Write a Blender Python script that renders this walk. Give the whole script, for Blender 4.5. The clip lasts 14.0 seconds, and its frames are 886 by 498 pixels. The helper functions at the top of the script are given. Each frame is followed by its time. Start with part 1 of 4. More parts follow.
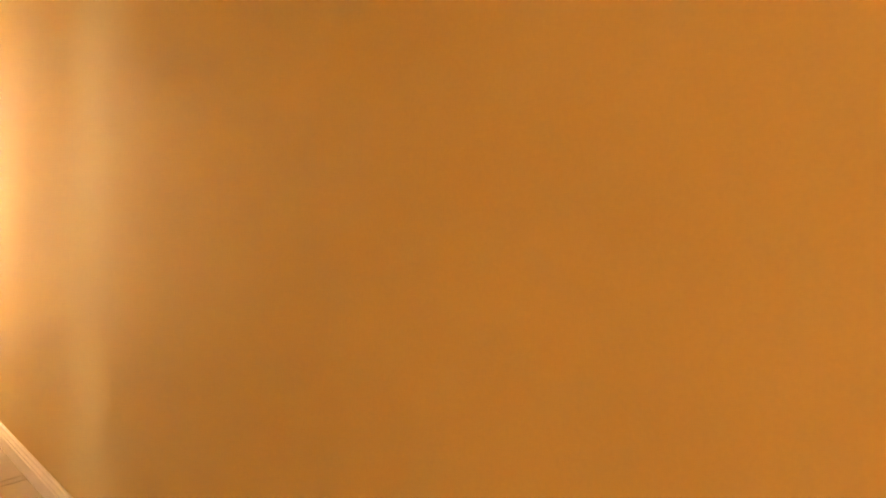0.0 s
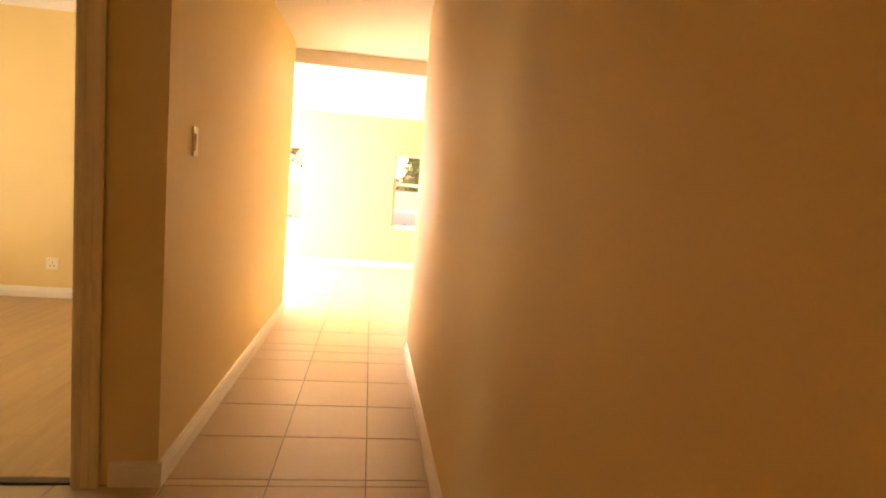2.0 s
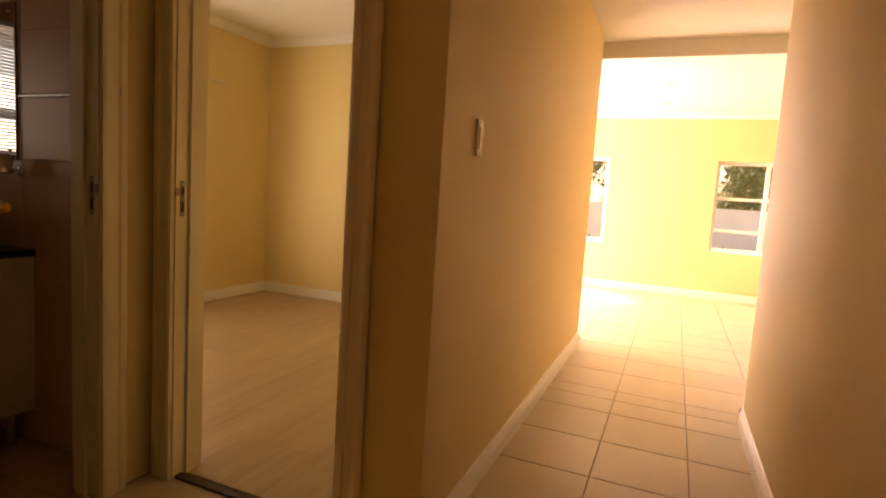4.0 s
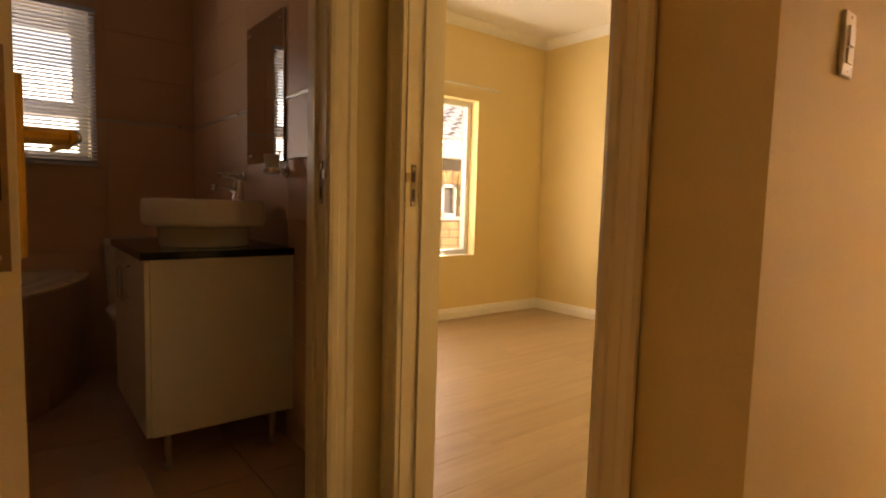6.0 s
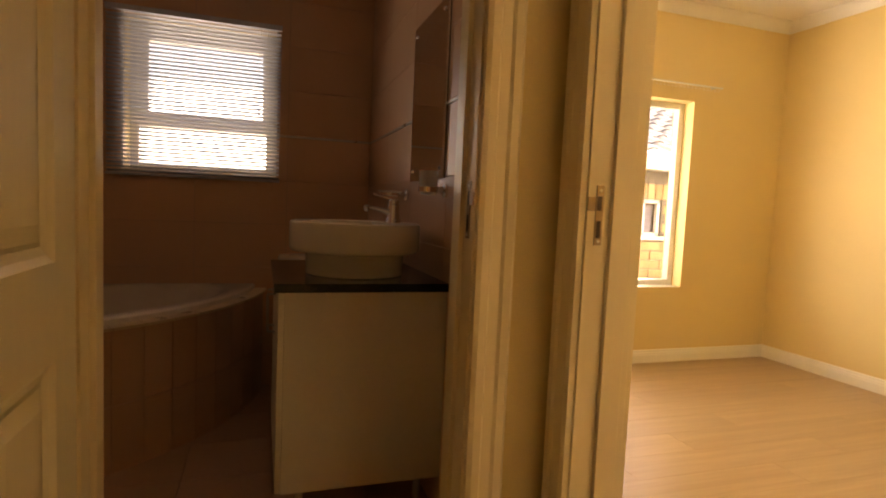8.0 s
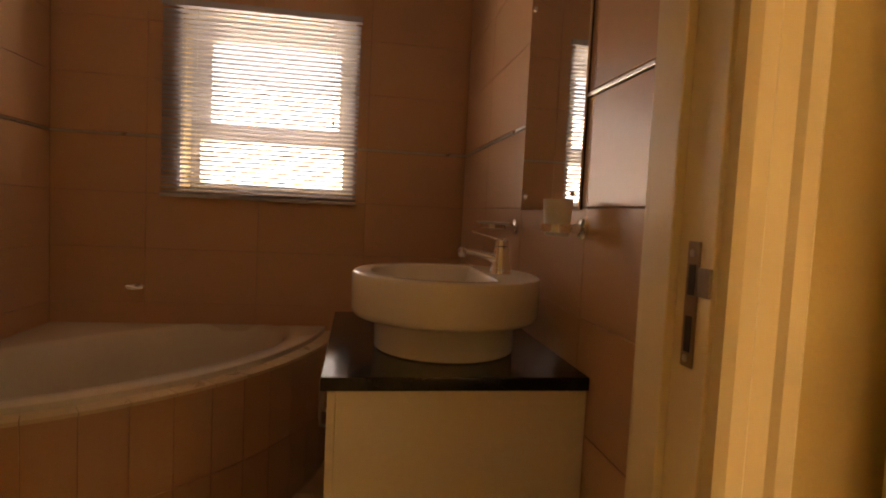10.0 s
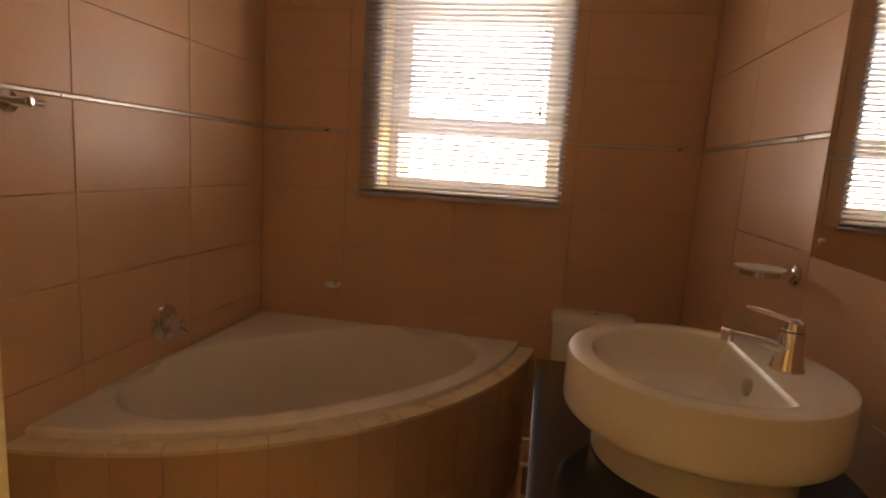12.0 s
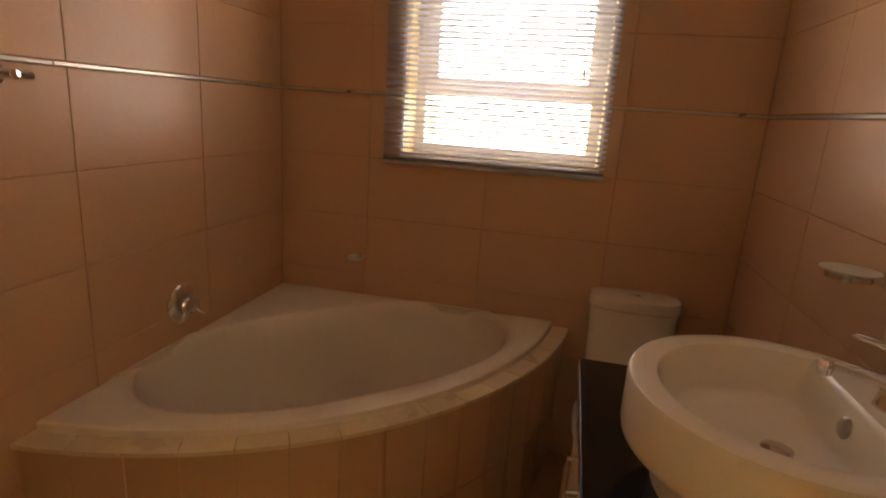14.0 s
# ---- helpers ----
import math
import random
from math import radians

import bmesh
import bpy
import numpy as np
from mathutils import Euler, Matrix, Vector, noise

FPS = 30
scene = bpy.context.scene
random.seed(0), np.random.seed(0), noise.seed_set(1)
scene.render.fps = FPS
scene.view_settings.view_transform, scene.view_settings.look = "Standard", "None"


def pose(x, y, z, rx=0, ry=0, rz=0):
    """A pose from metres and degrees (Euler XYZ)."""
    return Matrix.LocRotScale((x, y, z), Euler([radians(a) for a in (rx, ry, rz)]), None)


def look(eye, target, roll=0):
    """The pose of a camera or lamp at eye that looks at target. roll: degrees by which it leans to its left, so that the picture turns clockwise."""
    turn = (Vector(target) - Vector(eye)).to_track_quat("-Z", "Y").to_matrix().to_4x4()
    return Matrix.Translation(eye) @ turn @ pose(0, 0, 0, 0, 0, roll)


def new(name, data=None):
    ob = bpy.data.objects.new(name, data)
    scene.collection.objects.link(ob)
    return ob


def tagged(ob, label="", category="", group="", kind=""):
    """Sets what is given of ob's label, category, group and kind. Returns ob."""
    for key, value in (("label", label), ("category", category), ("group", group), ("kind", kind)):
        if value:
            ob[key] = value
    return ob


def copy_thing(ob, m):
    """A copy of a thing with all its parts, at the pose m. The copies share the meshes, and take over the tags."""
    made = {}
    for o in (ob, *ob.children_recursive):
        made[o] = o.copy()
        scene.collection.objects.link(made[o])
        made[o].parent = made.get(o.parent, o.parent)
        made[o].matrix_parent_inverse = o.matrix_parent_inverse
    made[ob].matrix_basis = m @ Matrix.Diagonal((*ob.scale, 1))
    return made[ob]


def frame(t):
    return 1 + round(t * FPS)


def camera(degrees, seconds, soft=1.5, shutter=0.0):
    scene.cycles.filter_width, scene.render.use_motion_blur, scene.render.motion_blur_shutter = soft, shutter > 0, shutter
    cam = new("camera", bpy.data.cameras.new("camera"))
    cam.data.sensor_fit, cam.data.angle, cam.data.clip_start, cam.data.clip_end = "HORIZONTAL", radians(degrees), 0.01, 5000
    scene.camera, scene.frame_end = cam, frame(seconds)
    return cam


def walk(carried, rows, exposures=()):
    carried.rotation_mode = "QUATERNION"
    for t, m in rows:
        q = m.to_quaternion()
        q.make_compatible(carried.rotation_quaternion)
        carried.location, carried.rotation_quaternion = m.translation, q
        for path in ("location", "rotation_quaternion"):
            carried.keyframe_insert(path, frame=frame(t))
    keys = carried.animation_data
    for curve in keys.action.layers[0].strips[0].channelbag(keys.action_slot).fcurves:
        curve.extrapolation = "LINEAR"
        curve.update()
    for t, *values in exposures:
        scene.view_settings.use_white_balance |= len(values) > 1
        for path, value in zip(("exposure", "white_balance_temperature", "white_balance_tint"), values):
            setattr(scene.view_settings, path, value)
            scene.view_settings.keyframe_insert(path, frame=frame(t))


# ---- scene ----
cam = camera(77.7, 14.0, 2.0)
PATH = [
    (0, (-2.83, -0.4, 1.24), (-1.567, -1.946, 1.118), 3.0),
    (0.2, (-2.79, -0.46, 1.24), (-1.391, -1.884, 1.118), 3.0),
    (0.6, (-2.712, -0.631, 1.234), (-1.05, -1.734, 1.09), 4.3),
    (1, (-2.582, -0.684, 1.237), (-0.775, -1.525, 1.073), 4.7),
    (1.5, (-2.381, -0.728, 1.265), (-0.459, -1.25, 1.076), 4.9),
    (2, (-2.203, -0.763, 1.244), (-0.232, -1.036, 1.044), 4.6),
    (2.5, (-1.979, -0.818, 1.227), (0.01, -0.811, 1.022), 4.1),
    (3, (-1.834, -0.8, 1.214), (0.134, -0.512, 1.003), 3.7),
    (3.5, (-1.665, -0.728, 1.184), (0.251, -0.193, 0.978), 3.6),
    (3.7, (-1.601, -0.696, 1.187), (0.287, -0.068, 0.982), 3.5),
    (5.8, (-1.07, -0.431, 1.09), (0.243, 1.066, 0.903), 2.7),
    (6, (-1.0, -0.396, 1.049), (0.233, 1.17, 0.88), 1.6),
    (6.5, (-0.904, -0.314, 1.09), (0.173, 1.362, 0.907), 2.4),
    (7, (-0.853, -0.202, 1.077), (0.063, 1.567, 0.908), 2.4),
    (7.2, (-0.806, -0.169, 1.083), (0.033, 1.638, 0.913), 2.4),
    (9.5, (-0.616, 0.515, 1.145), (-0.204, 2.467, 1.016), 2.9),
    (10, (-0.584, 0.674, 1.182), (-0.273, 2.645, 1.054), 2.8),
    (10.5, (-0.589, 0.783, 1.226), (-0.383, 2.768, 1.102), 2.8),
    (11, (-0.616, 0.879, 1.281), (-0.677, 2.872, 1.128), 2.8),
    (11.5, (-0.639, 0.961, 1.311), (-0.913, 2.93, 1.088), 3.1),
    (12, (-0.657, 1.025, 1.356), (-1.009, 2.97, 1.049), 3.7),
    (12.5, (-0.68, 1.081, 1.393), (-1.081, 3.002, 1.01), 3.8),
    (13, (-0.708, 1.124, 1.405), (-1.116, 3.029, 0.949), 4.0),
    (13.5, (-0.724, 1.16, 1.408), (-1.136, 3.058, 0.929), 4.0),
    (14, (-0.723, 1.186, 1.423), (-1.137, 3.08, 0.932), 3.8),
]
walk(cam, [(t, look(a, b, r)) for t, a, b, r in PATH],
     [(0, 2.95, 11500, 24), (0.5, 2.7, 11500, 26), (1.0, 2.4, 11500, 28), (2, 1.85, 11500, 30), (3.5, 1.05, 11000, 31), (6, 1.75, 10000, 28), (7, 1.85, 9500, 26), (9.5, 2.5, 11000, 31), (10.5, 2.9, 10500, 30), (12, 3.15, 9200, 26), (14, 3.3, 9000, 25)])

# ---------------------------------------------------------------- light
SUN_DIR = Vector((-0.58, -0.31, -0.755)).normalized()
world = bpy.data.worlds.new("sky")
scene.world = world
world.use_nodes = True
wn = world.node_tree
sky = wn.nodes.new("ShaderNodeTexSky")
sky.sky_type = "NISHITA"
sky.sun_disc = False
sky.sun_elevation = math.asin(-SUN_DIR.z)
sky.sun_rotation = math.atan2(-SUN_DIR.x, -SUN_DIR.y)
wn.links.new(sky.outputs[0], wn.nodes["Background"].inputs[0])
wn.nodes["Background"].inputs[1].default_value = 0.15
sun = new("sun", bpy.data.lights.new("sun", "SUN"))
sun.data.energy, sun.data.angle, sun.data.color = 5.0, radians(0.5), (1.0, 0.95, 0.86)
sun.matrix_world = look((0, 0, 30), Vector((0, 0, 30)) + SUN_DIR)


def window_light(x, y, z, w, h, rz, watts, colour=(0.96, 0.98, 1.0), tilt=0):
    """An added area lamp just outside an opening's panes, shining inwards to boost the sky's light."""
    data = bpy.data.lights.new("window_light", "AREA")
    data.shape, data.size, data.size_y, data.energy, data.color = "RECTANGLE", w, h, watts, colour
    ob = new("window_light", data)
    ob.matrix_world = pose(x, y, z, 90 + tilt, 0, rz)
    return ob


window_light(4.95, 3.86, 1.05, 1.5, 2.1, 180, 180, (0.78, 0.80, 1.0))
window_light(6.74, 2.40, 1.22, 1.9, 1.1, 90, 90, (0.78, 0.80, 1.0))
window_light(1.08, 4.05, 1.10, 1.0, 1.2, 180, 15, (0.92, 0.98, 0.93), tilt=35)
window_light(-1.01, 3.86, 1.52, 0.70, 0.74, 180, 2.1, tilt=28)      # added, tilted up as if from the sunlit ground
window_light(-6.0, 1.34, 1.4, 0.9, 0.9, 180, 8, (1.0, 0.66, 0.40))      # added warm lamp that brightens the hall; no brick stands there


# ---------------------------------------------------------------- materials
def nodes_of(name):
    m = bpy.data.materials.new(name)
    m.use_nodes = True
    return m, m.node_tree, m.node_tree.nodes["Principled BSDF"]


def surface(name, colour, rough=0.5, metal=0.0, vary=0.08, scale=3.0, fine=60.0, bump=0.05, spread=0.0, rough_vary=0.1, spec=0.5,
            second=None, stretch=(1, 1, 1), coat=0.0):
    """A material with stains at a large scale, grain at a small one, fine relief and a difference from piece to piece."""
    m, nt, bsdf = nodes_of(name)
    L = nt.links.new
    tc = nt.nodes.new("ShaderNodeTexCoord")
    geo = nt.nodes.new("ShaderNodeNewGeometry")
    mp = nt.nodes.new("ShaderNodeMapping")
    mp.inputs["Scale"].default_value = stretch
    info = nt.nodes.new("ShaderNodeObjectInfo")
    shift = nt.nodes.new("ShaderNodeVectorMath")
    shift.operation = "ADD"
    mul = nt.nodes.new("ShaderNodeMath")
    mul.operation = "MULTIPLY"
    mul.inputs[1].default_value = 37.0 if spread > 0 else 0.0
    L(info.outputs["Random"], mul.inputs[0])
    L(geo.outputs["Position"], shift.inputs[0])
    L(mul.outputs[0], shift.inputs[1])
    L(shift.outputs[0], mp.inputs[0])
    big = nt.nodes.new("ShaderNodeTexNoise")
    big.inputs["Scale"].default_value, big.inputs["Detail"].default_value = scale, 6
    small = nt.nodes.new("ShaderNodeTexNoise")
    small.inputs["Scale"].default_value, small.inputs["Detail"].default_value = fine, 4
    L(mp.outputs[0], big.inputs["Vector"])
    L(mp.outputs[0], small.inputs["Vector"])
    a = Vector(colour)
    b = Vector(second) if second else a * (1 - 2 * vary)
    mix = nt.nodes.new("ShaderNodeMix")
    mix.data_type = "RGBA"
    ramp = nt.nodes.new("ShaderNodeMapRange")
    ramp.inputs[1].default_value, ramp.inputs[2].default_value = 0.3, 0.7
    L(big.outputs[0], ramp.inputs[0])
    L(ramp.outputs[0], mix.inputs[0])
    mix.inputs[6].default_value = (*b, 1)
    mix.inputs[7].default_value = (*a, 1)
    grain = nt.nodes.new("ShaderNodeMix")
    grain.data_type, grain.blend_type = "RGBA", "MULTIPLY"
    gr = nt.nodes.new("ShaderNodeMapRange")
    gr.inputs[1].default_value, gr.inputs[2].default_value = 0.25, 0.75
    gr.inputs[3].default_value, gr.inputs[4].default_value = 1 - vary, 1 + vary
    L(small.outputs[0], gr.inputs[0])
    grain.inputs[0].default_value = 1.0
    L(mix.outputs[2], grain.inputs[6])
    L(gr.outputs[0], grain.inputs[7])
    out = grain.outputs[2]
    if spread > 0:
        hsv = nt.nodes.new("ShaderNodeHueSaturation")
        mr = nt.nodes.new("ShaderNodeMapRange")
        mr.inputs[3].default_value, mr.inputs[4].default_value = 1 - spread, 1 + spread
        L(info.outputs["Random"], mr.inputs[0])
        L(mr.outputs[0], hsv.inputs["Value"])
        L(out, hsv.inputs["Color"])
        out = hsv.outputs[0]
    L(out, bsdf.inputs["Base Color"])
    rr = nt.nodes.new("ShaderNodeMapRange")
    rr.inputs[3].default_value, rr.inputs[4].default_value = max(rough - rough_vary, 0.02), min(rough + rough_vary, 1)
    L(big.outputs[0], rr.inputs[0])
    L(rr.outputs[0], bsdf.inputs["Roughness"])
    bsdf.inputs["Metallic"].default_value = metal
    bsdf.inputs["Specular IOR Level"].default_value = spec
    bsdf.inputs["Coat Weight"].default_value = coat
    if bump > 0:
        bp = nt.nodes.new("ShaderNodeBump")
        bp.inputs["Strength"].default_value, bp.inputs["Distance"].default_value = bump, 0.01
        L(small.outputs[0], bp.inputs["Height"])
        L(bp.outputs[0], bsdf.inputs["Normal"])
    return m


def glass_material(name, colour=(1, 1, 1), rough=0.0):
    m, nt, bsdf = nodes_of(name)
    bsdf.inputs["Base Color"].default_value = (*colour, 1)
    bsdf.inputs["Roughness"].default_value = rough
    bsdf.inputs["Transmission Weight"].default_value = 1.0
    bsdf.inputs["IOR"].default_value = 1.45
    return m


PLASTER = surface("cream_wall_paint", (0.80, 0.62, 0.31), 0.6, vary=0.02, scale=1.3, fine=140, bump=0.06)
CEILING = surface("white_ceiling_paint", (0.84, 0.82, 0.77), 0.8, vary=0.015, scale=1.0, fine=90, bump=0.05)
TRIM = surface("white_gloss_trim_paint", (0.84, 0.80, 0.72), 0.32, vary=0.025, scale=4, fine=50, bump=0.03)
FRAME_PAINT = surface("cream_door_frame_paint", (0.86, 0.73, 0.51), 0.35, vary=0.01, scale=4, fine=45, bump=0.003, stretch=(1, 1, 0.3))
DOOR_PAINT = surface("cream_door_paint", (0.84, 0.76, 0.56), 0.3, vary=0.02, scale=4, fine=60, bump=0.012, stretch=(1, 1, 0.1))
FLOOR_TILE = surface("beige_floor_tile", (0.62, 0.51, 0.35), 0.42, vary=0.02, scale=2.5, fine=50, bump=0.02, spread=0.04, second=(0.58, 0.47, 0.315), rough_vary=0.03)
GROUT = surface("grey_brown_grout", (0.30, 0.23, 0.16), 0.9, vary=0.08, scale=5, fine=120, bump=0.1)
WALL_TILE = surface("sandstone_look_wall_tile", (0.67, 0.415, 0.255), 0.32, vary=0.02, scale=2.5, fine=70, bump=0.015, spread=0.012, second=(0.65, 0.398, 0.242), rough_vary=0.04)
WALL_GROUT = surface("tan_wall_grout", (0.50, 0.32, 0.205), 0.9, vary=0.06, scale=5, fine=120, bump=0.08)
BATH_FLOOR = surface("peach_floor_tile", (0.60, 0.37, 0.235), 0.35, vary=0.04, scale=6, fine=60, bump=0.02, spread=0.03)
LEDGE_TILE = surface("pale_sand_ledge_tile", (0.82, 0.66, 0.44), 0.3, vary=0.03, scale=8, fine=60, bump=0.02, spread=0.02)
LAMINATE = surface("oak_laminate", (0.50, 0.35, 0.20), 0.36, vary=0.05, scale=2.2, fine=11, bump=0.0, spread=0.05, rough_vary=0.04, second=(0.41, 0.275, 0.15), stretch=(0.55, 9, 9))
LAMINATE_GAP = surface("laminate_joint", (0.30, 0.20, 0.11), 0.7, bump=0)
GRANITE = surface("black_granite", (0.012, 0.012, 0.013), 0.12, vary=0.3, scale=30, fine=220, bump=0.0, second=(0.022, 0.021, 0.02), rough_vary=0.04)
PORCELAIN = surface("white_glazed_ceramic", (0.86, 0.81, 0.70), 0.2, vary=0.01, scale=3, fine=40, bump=0.0, rough_vary=0.04, coat=0.1)
ACRYLIC = surface("white_bath_acrylic", (0.84, 0.765, 0.64), 0.25, vary=0.012, scale=3, fine=40, bump=0.0, rough_vary=0.05)
CABINET = surface("white_melamine", (0.84, 0.77, 0.62), 0.4, vary=0.02, scale=4, fine=90, bump=0.02)
CHROME = surface("chrome", (0.80, 0.80, 0.80), 0.09, metal=1, vary=0.01, scale=20, fine=60, bump=0.0, rough_vary=0.05)
STEEL = surface("brushed_steel", (0.60, 0.57, 0.52), 0.3, metal=1, vary=0.05, scale=20, fine=140, bump=0.02)
BRASS = surface("worn_brass", (0.78, 0.52, 0.18), 0.22, metal=1, vary=0.08, scale=20, fine=90, bump=0.0)
STRIKE = surface("brassed_strike_steel", (0.40, 0.29, 0.19), 0.38, metal=1, vary=0.1, scale=30, fine=90, bump=0.02)
# colour of dark parts, and painted shade for holes and the neighbour's room
DARK = surface("dark_part_and_recess_shade", (0.05, 0.03, 0.02), 0.9, vary=0.1, bump=0)
SLAT = surface("silver_blind_slat", (0.55, 0.58, 0.65), 0.4, metal=0.2, vary=0.03, scale=5, fine=60, bump=0.0)
GREY_SLAT = surface("grey_painted_slat", (0.26, 0.26, 0.28), 0.5, vary=0.04, bump=0.0)
CORD = surface("white_cord", (0.75, 0.73, 0.70), 0.8, vary=0.05, bump=0)
ALU = surface("white_coated_aluminium", (0.80, 0.79, 0.76), 0.35, vary=0.02, bump=0.0)
SWITCH = surface("cream_plastic", (0.84, 0.79, 0.64), 0.3, vary=0.01, bump=0.0)
FROST = surface("frosted_glass", (0.86, 0.86, 0.82), 0.35, vary=0.02, bump=0)
FROST.node_tree.nodes["Principled BSDF"].inputs["Transmission Weight"].default_value = 0.05
MIRROR = surface("silvered_mirror", (0.86, 0.87, 0.86), 0.02, metal=1, vary=0.0, bump=0.0, rough_vary=0.0)
THRESHOLD = surface("dark_threshold_strip", (0.06, 0.045, 0.035), 0.4, metal=0.3, vary=0.1, scale=20, bump=0.02)
GLASS = glass_material("window_glass")
BRICK = surface("yellow_face_brick", (0.45, 0.34, 0.17), 0.85, vary=0.1, scale=9, fine=80, bump=0.3, spread=0.16, second=(0.38, 0.28, 0.14))
MORTAR = surface("grey_mortar", (0.16, 0.14, 0.115), 0.95, vary=0.1, scale=9, fine=90, bump=0.3)
ROOF_TILE = surface("grey_roof_tile", (0.30, 0.29, 0.29), 0.8, vary=0.12, scale=5, fine=50, bump=0.2, spread=0.1)
FASCIA = surface("white_fascia_paint", (0.80, 0.79, 0.76), 0.5, vary=0.03, bump=0.02)
LAWN = surface("dry_lawn", (0.16, 0.19, 0.07), 0.95, vary=0.2, scale=0.8, fine=30, bump=0.4, second=(0.24, 0.21, 0.10))
PAVING = surface("pale_paving", (0.50, 0.46, 0.40), 0.85, vary=0.08, scale=1.5, fine=40, bump=0.2)
GARDEN_WALL = surface("pale_boundary_wall_plaster", (0.72, 0.70, 0.68), 0.9, vary=0.06, scale=2, fine=50, bump=0.2)
LEAF = surface("green_leaf", (0.12, 0.19, 0.05), 0.55, vary=0.2, scale=6, fine=40, bump=0.0, spread=0.15)
LEAF_DARK = surface("dark_green_leaf", (0.08, 0.12, 0.045), 0.55, vary=0.2, scale=6, fine=40, bump=0.0)
BARK = surface("grey_brown_bark", (0.14, 0.10, 0.07), 0.9, vary=0.2, scale=8, fine=40, bump=0.5)


# ---------------------------------------------------------------- builders
def mesh_ob(name, bm, mat, smooth=False):
    me = bpy.data.meshes.new(name)
    bmesh.ops.recalc_face_normals(bm, faces=bm.faces[:])
    if smooth:
        for f in bm.faces:
            f.smooth = True
    bm.to_mesh(me)
    bm.free()
    for m in (mat if isinstance(mat, (list, tuple)) else [mat]):
        me.materials.append(m)
    if smooth:
        me.set_sharp_from_angle(angle=radians(38))
    return new(name, me)


def part(name, bm, mat, parent, label="", smooth=False):
    ob = mesh_ob(name, bm, mat, smooth)
    ob.parent = parent
    if label:
        tagged(ob, label)
    return ob


def thing(name, label, category, group="", kind="", at=(0, 0, 0), rz=0.0):
    ob = new(name)
    ob.empty_display_size = 0.1
    ob.matrix_world = pose(*at, 0, 0, rz)
    return tagged(ob, label, category, group, kind)


def structure(ob, label):
    return tagged(ob, label, "", "", "structure")


def box(bm, x0, y0, z0, x1, y1, z1, bevel=0.0):
    r = bmesh.ops.create_cube(bm, size=1.0)
    vs = r["verts"]
    for v in vs:
        v.co = Vector((x0 + (v.co.x + 0.5) * (x1 - x0), y0 + (v.co.y + 0.5) * (y1 - y0), z0 + (v.co.z + 0.5) * (z1 - z0)))
    if bevel > 0:
        es = {e for v in vs for e in v.link_edges}
        bmesh.ops.bevel(bm, geom=list(es), offset=bevel, segments=2, affect="EDGES", profile=0.6)
    return vs


def boxes(*rows, bevel=0.0):
    bm = bmesh.new()
    for r in rows:
        box(bm, *r, bevel=bevel)
    return bm


def cyl(bm, p, q, r0, r1=None, seg=20, caps=True):
    """A rod from p to q."""
    p, q = Vector(p), Vector(q)
    r = bmesh.ops.create_cone(bm, cap_ends=caps, segments=seg, radius1=r0, radius2=r0 if r1 is None else r1, depth=(q - p).length)
    m = Matrix.Translation((p + q) / 2) @ (q - p).to_track_quat("Z", "Y").to_matrix().to_4x4()
    bmesh.ops.transform(bm, matrix=m, verts=r["verts"])
    return r["verts"]


def lathe(bm, profile, origin=(0, 0, 0), axis="Z", seg=40):
    """Turns rows of (radius, height) round an axis."""
    rings = []
    for r, h in profile:
        ring = []
        for i in range(seg):
            a = 2 * math.pi * i / seg
            c = (r * math.cos(a), r * math.sin(a), h)
            if axis == "X":
                c = (h, r * math.cos(a), r * math.sin(a))
            elif axis == "Y":
                c = (r * math.cos(a), h, r * math.sin(a))
            ring.append(bm.verts.new(Vector(c) + Vector(origin)))
        rings.append(ring)
    for a, b in zip(rings, rings[1:]):
        for i in range(seg):
            j = (i + 1) % seg
            bm.faces.new((a[i], a[j], b[j], b[i]))
    for ring in (rings[0], rings[-1]):
        if (ring[0].co - ring[seg // 2].co).length > 1e-4:
            bm.faces.new(ring)
    bmesh.ops.remove_doubles(bm, verts=bm.verts[:], dist=1e-6)


def tube(bm, pts, r, seg=10):
    """A bent rod along points; r is one radius or one for each point."""
    pts = [Vector(p) for p in pts]
    rs = r if isinstance(r, (list, tuple)) else [r] * len(pts)
    rings, up = [], Vector((0, 0, 1))
    for i, p in enumerate(pts):
        d = (pts[min(i + 1, len(pts) - 1)] - pts[max(i - 1, 0)]).normalized()
        side = d.cross(up)
        side = side.normalized() if side.length > 0.05 else d.cross(Vector((1, 0, 0))).normalized()
        n = side.cross(d)
        rings.append([bm.verts.new(p + rs[i] * (math.cos(2 * math.pi * k / seg) * side + math.sin(2 * math.pi * k / seg) * n)) for k in range(seg)])
    for a, b in zip(rings, rings[1:]):
        for k in range(seg):
            bm.faces.new((a[k], a[(k + 1) % seg], b[(k + 1) % seg], b[k]))
    bm.faces.new(rings[0])
    bm.faces.new(rings[-1])


def strip(bm, profile, p, q):
    """Pulls a profile of (out, up) from p to q along the floor plan; out is to the right of the way."""
    p, q = Vector(p), Vector(q)
    d = (q - p).normalized()
    out = Vector((d.y, -d.x, 0))
    a = [bm.verts.new(p + out * o + Vector((0, 0, u))) for o, u in profile]
    b = [bm.verts.new(q + out * o + Vector((0, 0, u))) for o, u in profile]
    n = len(profile)
    for i in range(n):
        j = (i + 1) % n
        bm.faces.new((a[i], a[j], b[j], b[i]))
    bm.faces.new(a)
    bm.faces.new(b)


